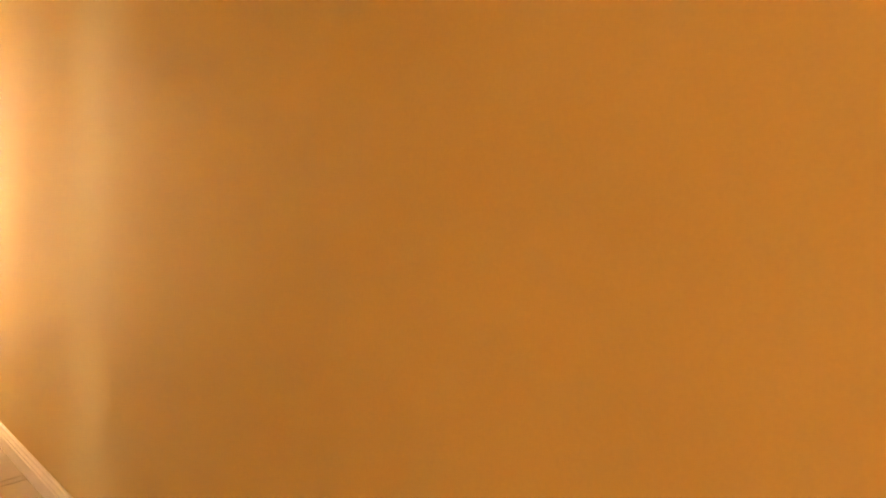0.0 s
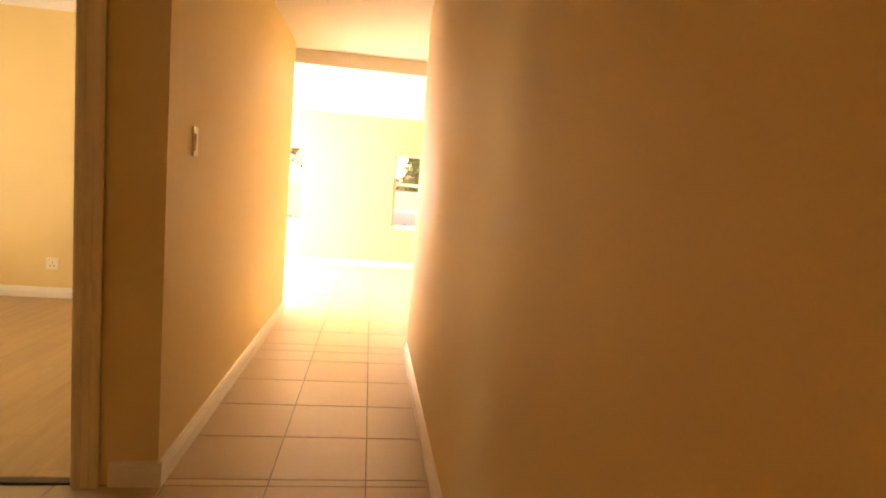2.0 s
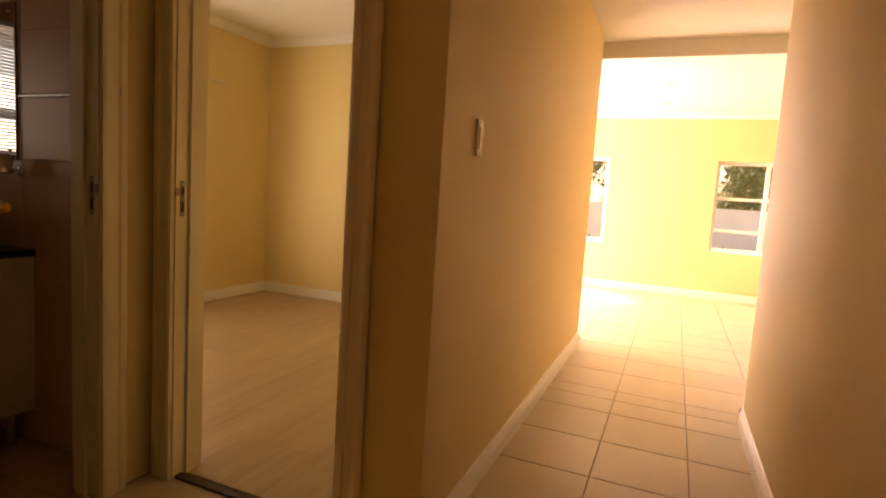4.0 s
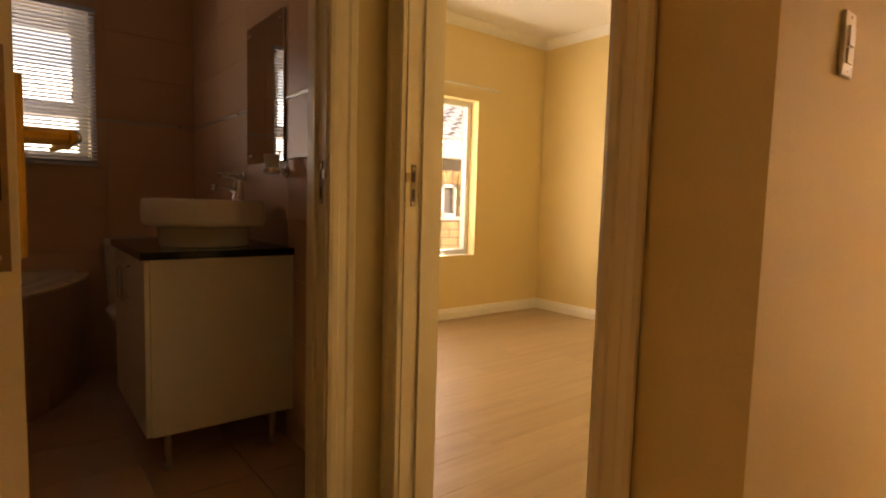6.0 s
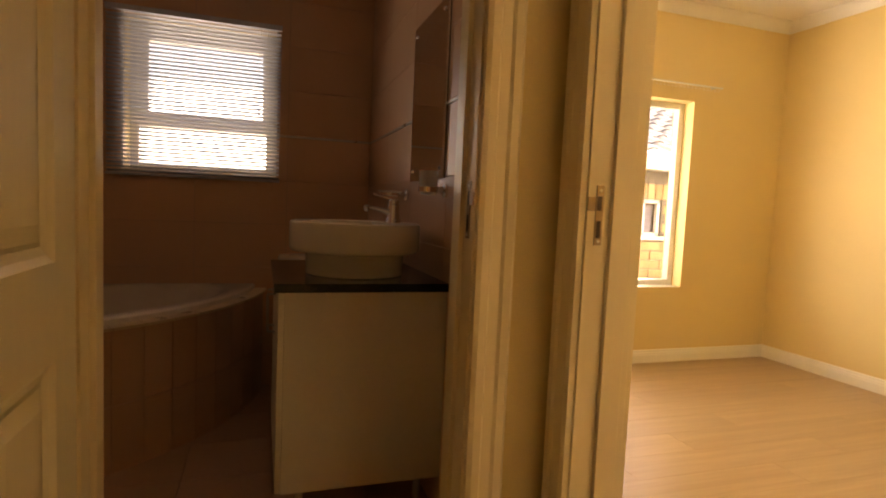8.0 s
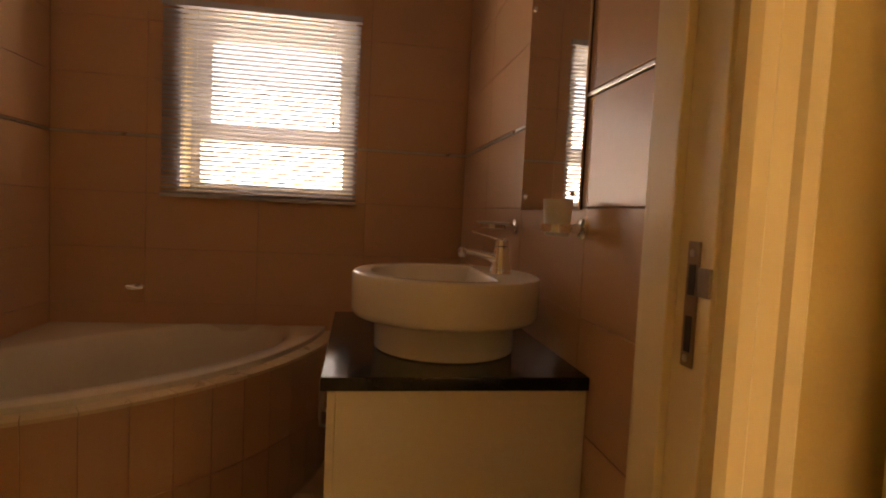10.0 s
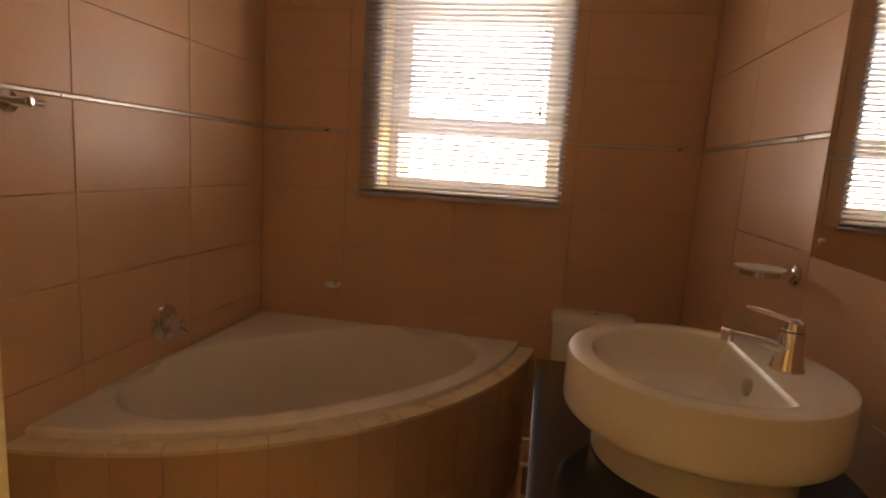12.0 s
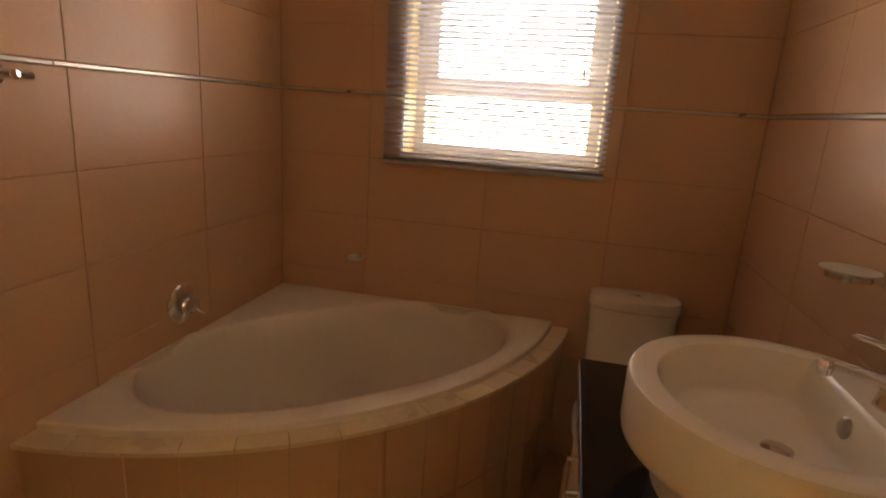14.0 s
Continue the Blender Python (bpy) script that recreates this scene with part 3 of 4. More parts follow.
def corner_bathtub():
    """Quarter-round tub in the corner (BX0, BY1); u runs along x, v against y."""
    cx, cy, R, top = BX0 + 0.006, BY1 - 0.006, 1.215, 0.612
    d = thing("corner_bathtub", "white acrylic corner bathtub with a quarter-round rim", "bathtub", at=(cx, cy, 0))

    def rim(n, r):
        pts = []
        for i in range(n):
            t = i / n
            # outline of a quarter round with softened tips
            if t < 0.5:
                ra = math.hypot(r + BATH_IN, BATH_IN)
                a0 = math.asin(BATH_IN / ra)
                a = a0 + (math.pi / 2 - 2 * a0) * (t / 0.5)
                p = (max(ra * math.sin(a) - BATH_IN, 0.0), max(ra * math.cos(a) - BATH_IN, 0.0))
            elif t < 0.75:
                p = (r * (1 - (t - 0.5) / 0.25), 0.0)
            else:
                p = (0.0, r * ((t - 0.75) / 0.25))
            pts.append(p)
        return pts

    n = 96
    c, semi_d, semi_p = 0.735, 0.345, 0.66

    def bowl(k, shift=0.0):
        pts = []
        for u, v in rim(n, R):
            du, dv = u - c / math.sqrt(2), v - c / math.sqrt(2)
            diag, perp = (du + dv) / math.sqrt(2), (dv - du) / math.sqrt(2)
            a = math.atan2(perp / semi_p, diag / semi_d)
            e = 2.25
            ca, sa = math.cos(a), math.sin(a)
            q = (abs(ca) ** e + abs(sa) ** e) ** (-1 / e)
            dd, pp = semi_d * k * q * ca + shift, semi_p * k * q * sa
            pts.append((c / math.sqrt(2) + (dd - pp) / math.sqrt(2), c / math.sqrt(2) + (dd + pp) / math.sqrt(2)))
        return pts

    bm = bmesh.new()
    outline = rim(n, R)
    inner = [(max(u - 0.006, 0.004) if u > 0.02 else u + 0.004, max(v - 0.006, 0.004) if v > 0.02 else v + 0.004) for u, v in outline]
    rows = [(outline, top - 0.032), (outline, top - 0.006), (inner, top), (bowl(1.045), top + 0.001), (bowl(1.0), top - 0.004), (bowl(0.975), top - 0.016),
            (bowl(0.93, -0.005), top - 0.12), (bowl(0.85, -0.01), top - 0.25), (bowl(0.76, -0.015), top - 0.34), (bowl(0.68, -0.02), top - 0.385), (bowl(0.5, -0.02), top - 0.40),
            (bowl(0.05, -0.02), top - 0.405)]
    rings = [[bm.verts.new((u, -v, z)) for u, v in pts] for pts, z in rows]
    for a, b in zip(rings, rings[1:]):
        for i in range(n):
            bm.faces.new((a[i], a[(i + 1) % n], b[(i + 1) % n], b[i]))
    bm.faces.new(rings[-1])
    bmesh.ops.remove_doubles(bm, verts=bm.verts[:], dist=1e-5)
    part("tub_shell", bm, ACRYLIC, d, smooth=True)
    bm = bmesh.new()
    lathe(bm, [(0.001, 0.006), (0.022, 0.005), (0.028, 0.0), (0.028, -0.004)], (0.50, -0.50, top - 0.402), seg=20)
    part("drain", bm, CHROME, d, smooth=True)
    return d


corner_bathtub()


def bath_surround():
    """Tiled curved front and ledge of the tub."""
    cx, cy = BX0, BY1
    d = thing("bath_surround", "curved bath front and ledge clad in narrow sandy tiles", "bath panel", at=(cx - BATH_IN, cy + BATH_IN, 0))
    R0, R1, zt = 1.372, 1.445, 0.586
    a0 = math.asin(BATH_IN / R1)
    sweep = math.pi / 2 - 2 * a0
    bm = bmesh.new()
    n = 64
    rings = []
    for r, z in ((1.28, 0.0), (R0 + 0.046, 0.0), (R0 + 0.046, zt - 0.012), (R1 - 0.006, zt - 0.012), (R1 - 0.006, zt - 0.006), (1.28, zt - 0.006)):
        rings.append([bm.verts.new((r * math.sin(a0 + sweep * i / n), -r * math.cos(a0 + sweep * i / n), z)) for i in range(n + 1)])
    for a, b in zip(rings, rings[1:] + rings[:1]):
        for i in range(n):
            bm.faces.new((a[i], a[i + 1], b[i + 1], b[i]))
    part("grout_bed", bm, WALL_GROUT, d, smooth=True)
    count = 15
    step = sweep / count

    def wedge(r0, r1, z0, z1, gap):
        bm = bmesh.new()
        rs = []
        for r, z in ((r0, z0), (r1, z0), (r1, z1), (r0, z1)):
            g = gap / max(r, 0.1)
            rs.append([bm.verts.new((r * math.sin(a0 + g + (step - 2 * g) * k / 3), -r * math.cos(a0 + g + (step - 2 * g) * k / 3), z)) for k in range(4)])
        for a, b in zip(rs, rs[1:] + rs[:1]):
            for k in range(3):
                bm.faces.new((a[k], a[k + 1], b[k + 1], b[k]))
        for k in (0, 3):
            bm.faces.new([q[k] for q in rs])
        return bm

    ledge = part("ledge_tile", wedge(1.357, R1, zt - 0.012, zt, 0.0015), LEDGE_TILE, d)
    low = part("front_tile", wedge(R0 + 0.03, R0 + 0.054, 0.0, 0.27, 0.0012), WALL_TILE, d)
    high = part("front_tile", wedge(R0 + 0.03, R0 + 0.054, 0.273, zt - 0.014, 0.0012), WALL_TILE, d)
    for o in (ledge, low, high):
        for i in range(1, count):
            q = o.copy()
            scene.collection.objects.link(q)
            q.parent = d
            q.rotation_euler.z = step * i
    return d


bath_surround()


def vanity():
    x0, x1, y0, y1 = -0.632, BX1 - 0.002, 1.795, 2.50
    d = thing("vanity_cabinet", "white melamine vanity cabinet on steel legs under the granite top", "cabinet", at=(0, 0, 0))
    part("body", boxes((x0 + 0.018, y0, 0.150, x1, y1, 0.812), bevel=0.0015), CABINET, d)
    half = (y1 - y0) / 2
    for a in (y0 + 0.003, y0 + half + 0.002):
        dr = part("cabinet_door", boxes((x0, a, 0.153, x0 + 0.017, a + half - 0.005, 0.806), bevel=0.0015), CABINET, d)
        yy = a + (half - 0.06 if a < y0 + 0.1 else 0.05)
        bm = bmesh.new()
        tube(bm, [(x0, yy, 0.62), (x0 - 0.026, yy, 0.622), (x0 - 0.028, yy, 0.64), (x0 - 0.028, yy, 0.74), (x0 - 0.026, yy, 0.758), (x0, yy, 0.76)], 0.005, seg=8)
        part("handle", bm, STEEL, dr, "brushed steel bar handle", smooth=True)
    for x in (x0 + 0.08, x1 - 0.07):
        for y in (y0 + 0.05, y1 - 0.05):
            bm = bmesh.new()
            lathe(bm, [(0.018, 0.15), (0.018, 0.140), (0.013, 0.135), (0.013, 0.02), (0.021, 0.014), (0.021, 0.0)], (x, y, 0), seg=16)
            part("leg", bm, STEEL, d, smooth=True)
    t = thing("granite_worktop", "polished black granite worktop on the vanity", "worktop", at=(0, 0, 0))
    part("slab", boxes((x0 - 0.014, y0 - 0.012, 0.8125, x1, y1 + 0.012, 0.842), bevel=0.003), GRANITE, t)
    return d


vanity()


def vessel_basin():
    cx, cy, z0 = -0.354, 2.058, 0.8422
    R = 0.238
    d = thing("vessel_basin", "round white ceramic vessel basin on the granite top", "basin", at=(cx, cy, z0))
    n = 72
    H1 = 0.192
    chord = 0.096      # flat tap ledge begins at this local x

    def circle(r, z):
        return [Vector((r * math.cos(2 * math.pi * i / n), r * math.sin(2 * math.pi * i / n), z)) for i in range(n)]

    def hollow(r, z, c):
        pts = []
        for i in range(n):
            a = 2 * math.pi * i / n
            x, y = r * math.cos(a), r * math.sin(a)
            if x > c:
                # the wall side is cut off by a straight edge
                y = y * min(1.0, math.sqrt(max(r * r - c * c, 0)) / max(abs(r * math.sin(math.acos(min(c / r, 1)))), 1e-6))
                x = c
            pts.append(Vector((x, y, z)))
        return pts

    bm = bmesh.new()
    rows = [circle(0.171, 0.0), circle(0.177, 0.003), circle(0.179, 0.072), circle(0.183, 0.078), circle(0.213, 0.082), circle(R - 0.008, 0.085), circle(R - 0.002, 0.091),
            circle(R, 0.102), circle(R, H1 - 0.010), circle(R - 0.003, H1 - 0.003), circle(R - 0.010, H1),
            hollow(0.198, H1, chord), hollow(0.192, H1 - 0.003, chord - 0.003), hollow(0.188, H1 - 0.012, chord - 0.006), hollow(0.182, H1 - 0.045, chord - 0.012),
            hollow(0.171, H1 - 0.078, chord - 0.020), hollow(0.160, H1 - 0.089, chord - 0.030), hollow(0.125, H1 - 0.094, chord - 0.045), hollow(0.06, H1 - 0.097, 0.03), circle(0.02, H1 - 0.099)]
    rings = [[bm.verts.new(p) for p in row] for row in rows]
    for a, b in zip(rings, rings[1:]):
        for i in range(n):
            j = (i + 1) % n
            try:
                bm.faces.new((a[i], a[j], b[j], b[i]))
            except ValueError:
                pass
    bm.faces.new(rings[0])
    bm.faces.new(rings[-1])
    part("bowl", bm, PORCELAIN, d, smooth=True)
    bm = bmesh.new()
    lathe(bm, [(0.001, 0.004), (0.018, 0.0035), (0.024, 0.001), (0.024, -0.004)], (0, 0, H1 - 0.096), seg=20)
    part("drain", bm, CHROME, d, "chrome basin waste", smooth=True)
    bm = bmesh.new()
    lathe(bm, [(0.0005, -0.007), (0.012, -0.0065), (0.0165, -0.004), (0.0175, 0.004)], (chord - 0.012, 0.0, H1 - 0.042), axis="X", seg=20)
    part("overflow_cap", bm, STEEL, d, "round chrome overflow cap", smooth=True)
    return d


vessel_basin()


def basin_mixer():
    d = thing("basin_mixer", "chrome single-lever basin mixer tap on the basin rim", "tap", at=(-0.212, 2.060, 1.0343))
    d.scale = (0.80, 0.80, 0.66)
    bm = bmesh.new()
    lathe(bm, [(0.036, 0.0), (0.036, 0.005), (0.033, 0.012), (0.028, 0.045), (0.0265, 0.075), (0.0275, 0.092), (0.025, 0.106), (0.001, 0.110)], seg=28)
    part("body", bm, CHROME, d, smooth=True)
    bm = bmesh.new()
    tube(bm, [(-0.008, 0, 0.052), (-0.04, 0, 0.066), (-0.08, 0, 0.078), (-0.118, 0, 0.086), (-0.132, 0, 0.084)], [0.021, 0.015, 0.0105, 0.0095, 0.0095], seg=16)
    spout = part("spout", bm, CHROME, d, smooth=True)
    bm = bmesh.new()
    lathe(bm, [(0.001, 0.099), (0.010, 0.097), (0.015, 0.089), (0.0155, 0.080), (0.0135, 0.070), (0.0125, 0.062), (0.001, 0.061)], (-0.130, 0, 0), seg=20)
    part("aerator", bm, CHROME, spout, smooth=True)
    bm = bmesh.new()
    lathe(bm, [(0.0235, 0.108), (0.0245, 0.114), (0.022, 0.130), (0.012, 0.139), (0.001, 0.140)], seg=24)
    # the lever is an open loop
    tube(bm, [(0.004, 0.012, 0.130), (-0.045, 0.014, 0.147), (-0.086, 0.010, 0.158), (-0.096, 0.0, 0.160), (-0.086, -0.010, 0.158), (-0.045, -0.014, 0.147), (0.004, -0.012, 0.130)], 0.0042, seg=8)
    part("lever", bm, CHROME, d, smooth=True)
    return d


basin_mixer()


def mirror():
    x = BX1
    d = thing("wall_mirror", "frameless bathroom mirror fixed with four chrome studs above the basin", "mirror", at=(x, 0, 0))
    part("glass", boxes((-0.010, 1.890, 1.205, -0.004, 2.345, 1.845), bevel=0.0015), MIRROR, d)
    part("backing", boxes((-0.004, 1.892, 1.207, 0.0, 2.343, 1.843)), DARK, d)
    for y in (1.93, 2.305):
        for z in (1.245, 1.805):
            bm = bmesh.new()
            lathe(bm, [(0.008, -0.009), (0.008, -0.013), (0.005, -0.0155), (0.0005, -0.016)], (0, y, z), axis="X", seg=14)
            part("stud", bm, CHROME, d, smooth=True)
    return d


mirror()


def wall_rosette(d, y, z, arm):
    bm = bmesh.new()
    lathe(bm, [(0.0255, 0.0), (0.0255, -0.007), (0.022, -0.011), (0.012, -0.013), (0.010, -arm)], (0, y, z), axis="X", seg=24)
    part("rosette", bm, CHROME, d, smooth=True)


def tumbler_holder():
    d = thing("tumbler_holder", "chrome wall holder with a ring for a tumbler", "holder", at=(BX1, 0, 0))
    y, z = 1.872, 1.162
    wall_rosette(d, y, z, 0.045)
    bm = bmesh.new()
    lathe(bm, [(0.0335, -0.009), (0.0350, -0.009), (0.0350, 0.009), (0.0335, 0.009), (0.0335, -0.009)], (-0.066, y, z), seg=28)
    part("ring", bm, CHROME, d, smooth=True)
    t = thing("tumbler", "frosted glass tumbler standing in the chrome ring", "tumbler", at=(BX1 - 0.066, y, z - 0.018))
    t.scale = (0.92, 0.92, 0.84)
    bm = bmesh.new()
    lathe(bm, [(0.001, 0.0), (0.026, 0.0), (0.030, 0.004), (0.0330, 0.045), (0.0365, 0.098), (0.0345, 0.098), (0.030, 0.045), (0.027, 0.008), (0.001, 0.007)], seg=32)
    part("cup", bm, FROST, t, smooth=True)
    d2 = thing("soap_holder", "chrome soap holder with a glass dish beside the basin", "holder", at=(BX1, 0, 0))
    y, z = 2.415, 1.150
    wall_rosette(d2, y, z, 0.04)
    bm = bmesh.new()
    lathe(bm, [(0.040, -0.006), (0.0415, -0.006), (0.0415, 0.006), (0.040, 0.006), (0.040, -0.006)], (-0.080, y, z), seg=28)
    part("ring", bm, CHROME, d2, smooth=True)
    bm = bmesh.new()
    lathe(bm, [(0.001, -0.010), (0.030, -0.008), (0.040, 0.006), (0.054, 0.012), (0.054, 0.014), (0.038, 0.009), (0.028, -0.005), (0.001, -0.007)], (-0.080, y, z), seg=28)
    part("dish", bm, FROST, d2, "frosted glass soap dish", smooth=True)


tumbler_holder()


def bath_mixer():
    d = thing("bath_mixer", "round chrome concealed bath mixer on the tiled wall", "tap", at=(BX0, 2.695, 0.735))
    bm = bmesh.new()
    lathe(bm, [(0.068, 0.0), (0.068, 0.004), (0.062, 0.009), (0.040, 0.012), (0.034, 0.014), (0.032, 0.030), (0.001, 0.031)], axis="X", seg=36)
    part("plate", bm, CHROME, d, smooth=True)
    bm = bmesh.new()
    lathe(bm, [(0.024, 0.030), (0.025, 0.048), (0.021, 0.060), (0.001, 0.062)], axis="X", seg=28)
    tube(bm, [(0.048, 0, 0.0), (0.054, 0.008, -0.012), (0.062, 0.020, -0.024), (0.066, 0.028, -0.032)], [0.012, 0.010, 0.008, 0.007], seg=10)
    part("lever", bm, CHROME, d, smooth=True)
    s = thing("bath_soap_dish", "small clear glass soap dish fixed above the bathtub", "soap dish", at=(-1.57, BY1, 0.785))
    s.scale = (0.7, 0.7, 0.7)
    bm = bmesh.new()
    lathe(bm, [(0.001, -0.012), (0.040, -0.010), (0.052, 0.006), (0.054, 0.006), (0.043, -0.014), (0.001, -0.016)], (0, -0.055, 0), seg=24)
    part("dish", bm, FROST, s, smooth=True)
    bm = bmesh.new()
    cyl(bm, (0, 0, -0.004), (0, -0.02, -0.004), 0.02, 0.014, seg=18)
    part("bracket", bm, CHROME, s, smooth=True)
    r = thing("towel_rail", "chrome towel rail on the tiled wall beside the bathtub", "towel rail", at=(BX0, 0, 0))
    for y in (2.155, 1.555):
        bm = bmesh.new()
        lathe(bm, [(0.027, 0.0), (0.027, 0.007), (0.022, 0.011), (0.012, 0.014), (0.011, 0.066), (0.001, 0.068)], (0, y, 1.437), axis="X", seg=24)
        part("rosette", bm, CHROME, r, smooth=True)
    bm = bmesh.new()
    cyl(bm, (0.055, 2.200, 1.437), (0.055, 1.51, 1.437), 0.009, seg=18)
    part("bar", bm, CHROME, r, smooth=True)


bath_mixer()


def toilet():
    cx = -0.428
    d = thing("toilet", "white ceramic close-coupled toilet between bathtub and vanity", "toilet", at=(cx, BY1 - 0.012, 0))

    def oval(bm, rows, n=40):
        rings = []
        for a, b, yc, z in rows:
            ring = []
            for i in range(n):
                t = 2 * math.pi * i / n
                c, s = math.cos(t), math.sin(t)
                e = 0.7
                ring.append(bm.verts.new((a * math.copysign(abs(c) ** e, c), yc + b * math.copysign(abs(s) ** e, s), z)))
            rings.append(ring)
        for p, q in zip(rings, rings[1:]):
            for i in range(n):
                bm.faces.new((p[i], p[(i + 1) % n], q[(i + 1) % n], q[i]))
        bm.faces.new(rings[0])
        bm.faces.new(rings[-1])

    bm = bmesh.new()
    oval(bm, [(0.142, 0.070, -0.085, 0.40), (0.150, 0.075, -0.085, 0.45), (0.160, 0.082, -0.085, 0.745)])
    part("cistern", bm, PORCELAIN, d, smooth=True)
    bm = bmesh.new()
    oval(bm, [(0.160, 0.083, -0.085, 0.747), (0.166, 0.087, -0.085, 0.750), (0.167, 0.088, -0.085, 0.775), (0.160, 0.082, -0.085, 0.789), (0.12, 0.055, -0.085, 0.794)])
    lid = part("cistern_lid", bm, PORCELAIN, d, smooth=True)
    bm = bmesh.new()
    lathe(bm, [(0.024, 0.793), (0.024, 0.797), (0.020, 0.799), (0.001, 0.799)], (0, -0.085, 0), seg=20)
    part("flush_button", bm, STEEL, lid, "round chrome flush button", smooth=True)
    bm = bmesh.new()
    oval(bm, [(0.115, 0.22, -0.33, 0.0), (0.11, 0.21, -0.33, 0.05), (0.115, 0.22, -0.33, 0.2), (0.16, 0.25, -0.37, 0.33), (0.182, 0.26, -0.38, 0.40), (0.17, 0.25, -0.38, 0.405)])
    part("pan", bm, PORCELAIN, d, smooth=True)
    bm = bmesh.new()
    oval(bm, [(0.180, 0.235, -0.42, 0.408), (0.188, 0.242, -0.42, 0.412), (0.188, 0.242, -0.42, 0.424), (0.178, 0.234, -0.42, 0.432), (0.10, 0.15, -0.42, 0.434)])
    part("seat_lid", bm, PORCELAIN, d, smooth=True)
    return d


toilet()


# ---------------------------------------------------------------- hall, bedroom and living room fittings
def light_switch():
    d = thing("light_switch", "cream plastic two-gang light switch on the corridor wall", "switch", at=(0.308, 0.0, 1.380))
    part("plate", boxes((-0.030, -0.009, -0.062, 0.030, 0.0, 0.062), bevel=0.003), SWITCH, d)
    part("rocker", boxes((-0.016, -0.014, -0.004, 0.016, -0.008, 0.034), bevel=0.002), SWITCH, d)
    part("rocker", boxes((-0.016, -0.013, -0.038, 0.016, -0.008, -0.008), bevel=0.002), SWITCH, d)
    for z in (-0.052, 0.052):
        bm = bmesh.new()
        cyl(bm, (0, -0.008, z), (0, -0.0105, z), 0.0032, seg=10)
        part("screw", bm, STEEL, d)


light_switch()


def wall_socket():
    d = thing("wall_socket", "white plastic wall socket above the bedroom skirting", "socket", at=(BED_X, 2.08, 0.32))
    part("plate", boxes((-0.009, -0.055, -0.055, 0.0, 0.055, 0.055), bevel=0.003), SWITCH, d)
    part("switch", boxes((-0.013, -0.04, 0.02, -0.008, -0.01, 0.042), bevel=0.002), SWITCH, d)
    # solid dark discs painted as the shade inside the pin holes
    for y, z in ((0.0, 0.012), (-0.018, -0.018), (0.018, -0.018)):
        bm = bmesh.new()
        cyl(bm, (-0.008, y, z), (-0.0097, y, z), 0.0055, seg=10)
        part("pin_hole", bm, DARK, d)


wall_socket()


def curtain_rail():
    """A white track with glider hooks above the bedroom window."""
    z, y = 2.075, 3.355
    d = thing("curtain_rail", "thin white curtain track with empty glider hooks above the bedroom window", "curtain rail", at=(0, y, z))
    part("track", boxes((1.05, -0.006, -0.004, 2.56, 0.006, 0.006), bevel=0.001), ALU, d)
    for x in (1.1, 1.8, 2.5):
        part("bracket", boxes((x - 0.008, 0.004, -0.004, x + 0.008, 0.045, 0.010)), ALU, d)
    bm = bmesh.new()
    tube(bm, [(0, 0, -0.004), (0, -0.004, -0.012), (0.004, -0.004, -0.022), (0.0, -0.003, -0.030), (-0.005, -0.003, -0.024)], 0.0018, seg=6)
    h = part("glider_hook", bm, ALU, d)
    h.location.x = 1.09
    for i in range(1, 42):
        o = h.copy()
        scene.collection.objects.link(o)
        o.parent = d
        o.location.x = 1.09 + i * 0.035
    return d


curtain_rail()


def downlight():
    d = thing("downlight", "unlit recessed chrome downlight in the ceiling", "downlight", group="recessed ceiling lights", at=(0, 0, 0))
    bm = bmesh.new()
    lathe(bm, [(0.046, 0.0), (0.046, -0.004), (0.040, -0.007), (0.034, -0.005), (0.033, 0.0)], seg=28)
    part("ring", bm, CHROME, d, smooth=True)
    bm = bmesh.new()
    lathe(bm, [(0.033, -0.001), (0.025, -0.003), (0.001, -0.004)], seg=24)
    part("lens", bm, FROST, d, smooth=True)
    return d


first_light = downlight()
first_light.matrix_world = pose(4.55, -0.50, 2.4195)
for x, y, z in ((5.75, -0.42, 2.4195), (2.2, 1.75, 2.6445), (0.6, -0.45, H - 0.0005), (4.55, -2.3, 2.4195), (5.75, -2.3, 2.4195)):
    copy_thing(first_light, pose(x, y, z))

structure(mesh_ob("threshold", boxes((-0.004, 0.315, -0.004, 0.034, 1.060, 0.010), bevel=0.003), THRESHOLD), "dark metal threshold strip under the bedroom door")


# ---------------------------------------------------------------- outside
# added out of view; each depth is set to block sun at the window below
structure(mesh_ob("roof_eaves", boxes((0.45, 3.70, 2.58, 3.4, 4.12, 2.85), (-1.9, 3.70, 2.58, 0.45, 4.45, 2.85), (-4.5, 3.70, 2.58, -1.9, 3.88, 2.85)), FASCIA), "added unseen white overhang that keeps sun off the windows")
structure(mesh_ob("roof", boxes((-4.5, -4.6, 2.76, LX + 0.25, 3.70, 2.85), (-7.4, -4.6, 2.76, -4.5, 1.6, 2.85)), ROOF_TILE), "flat cover over the rooms")


def ground():
    bm = bmesh.new()
    xs = [-400, -60, -20, -8, -4, 0, 4, 6.7, 9, 14, 22, 60, 400]
    ys = [-400, -60, -20, -6, -2, 2, 3.62, 4.6, 5.4, 7, 12, 30, 80, 400]
    grid = [[bm.verts.new((x, y, -0.12 if y < 4 else (-0.45 if y < 5 else -0.75))) for x in xs] for y in ys]
    for a, b in zip(grid, grid[1:]):
        for i in range(len(xs) - 1):
            bm.faces.new((a[i], a[i + 1], b[i + 1], b[i]))
    return structure(mesh_ob("ground", bm, LAWN), "dry lawn and bare ground round the house")


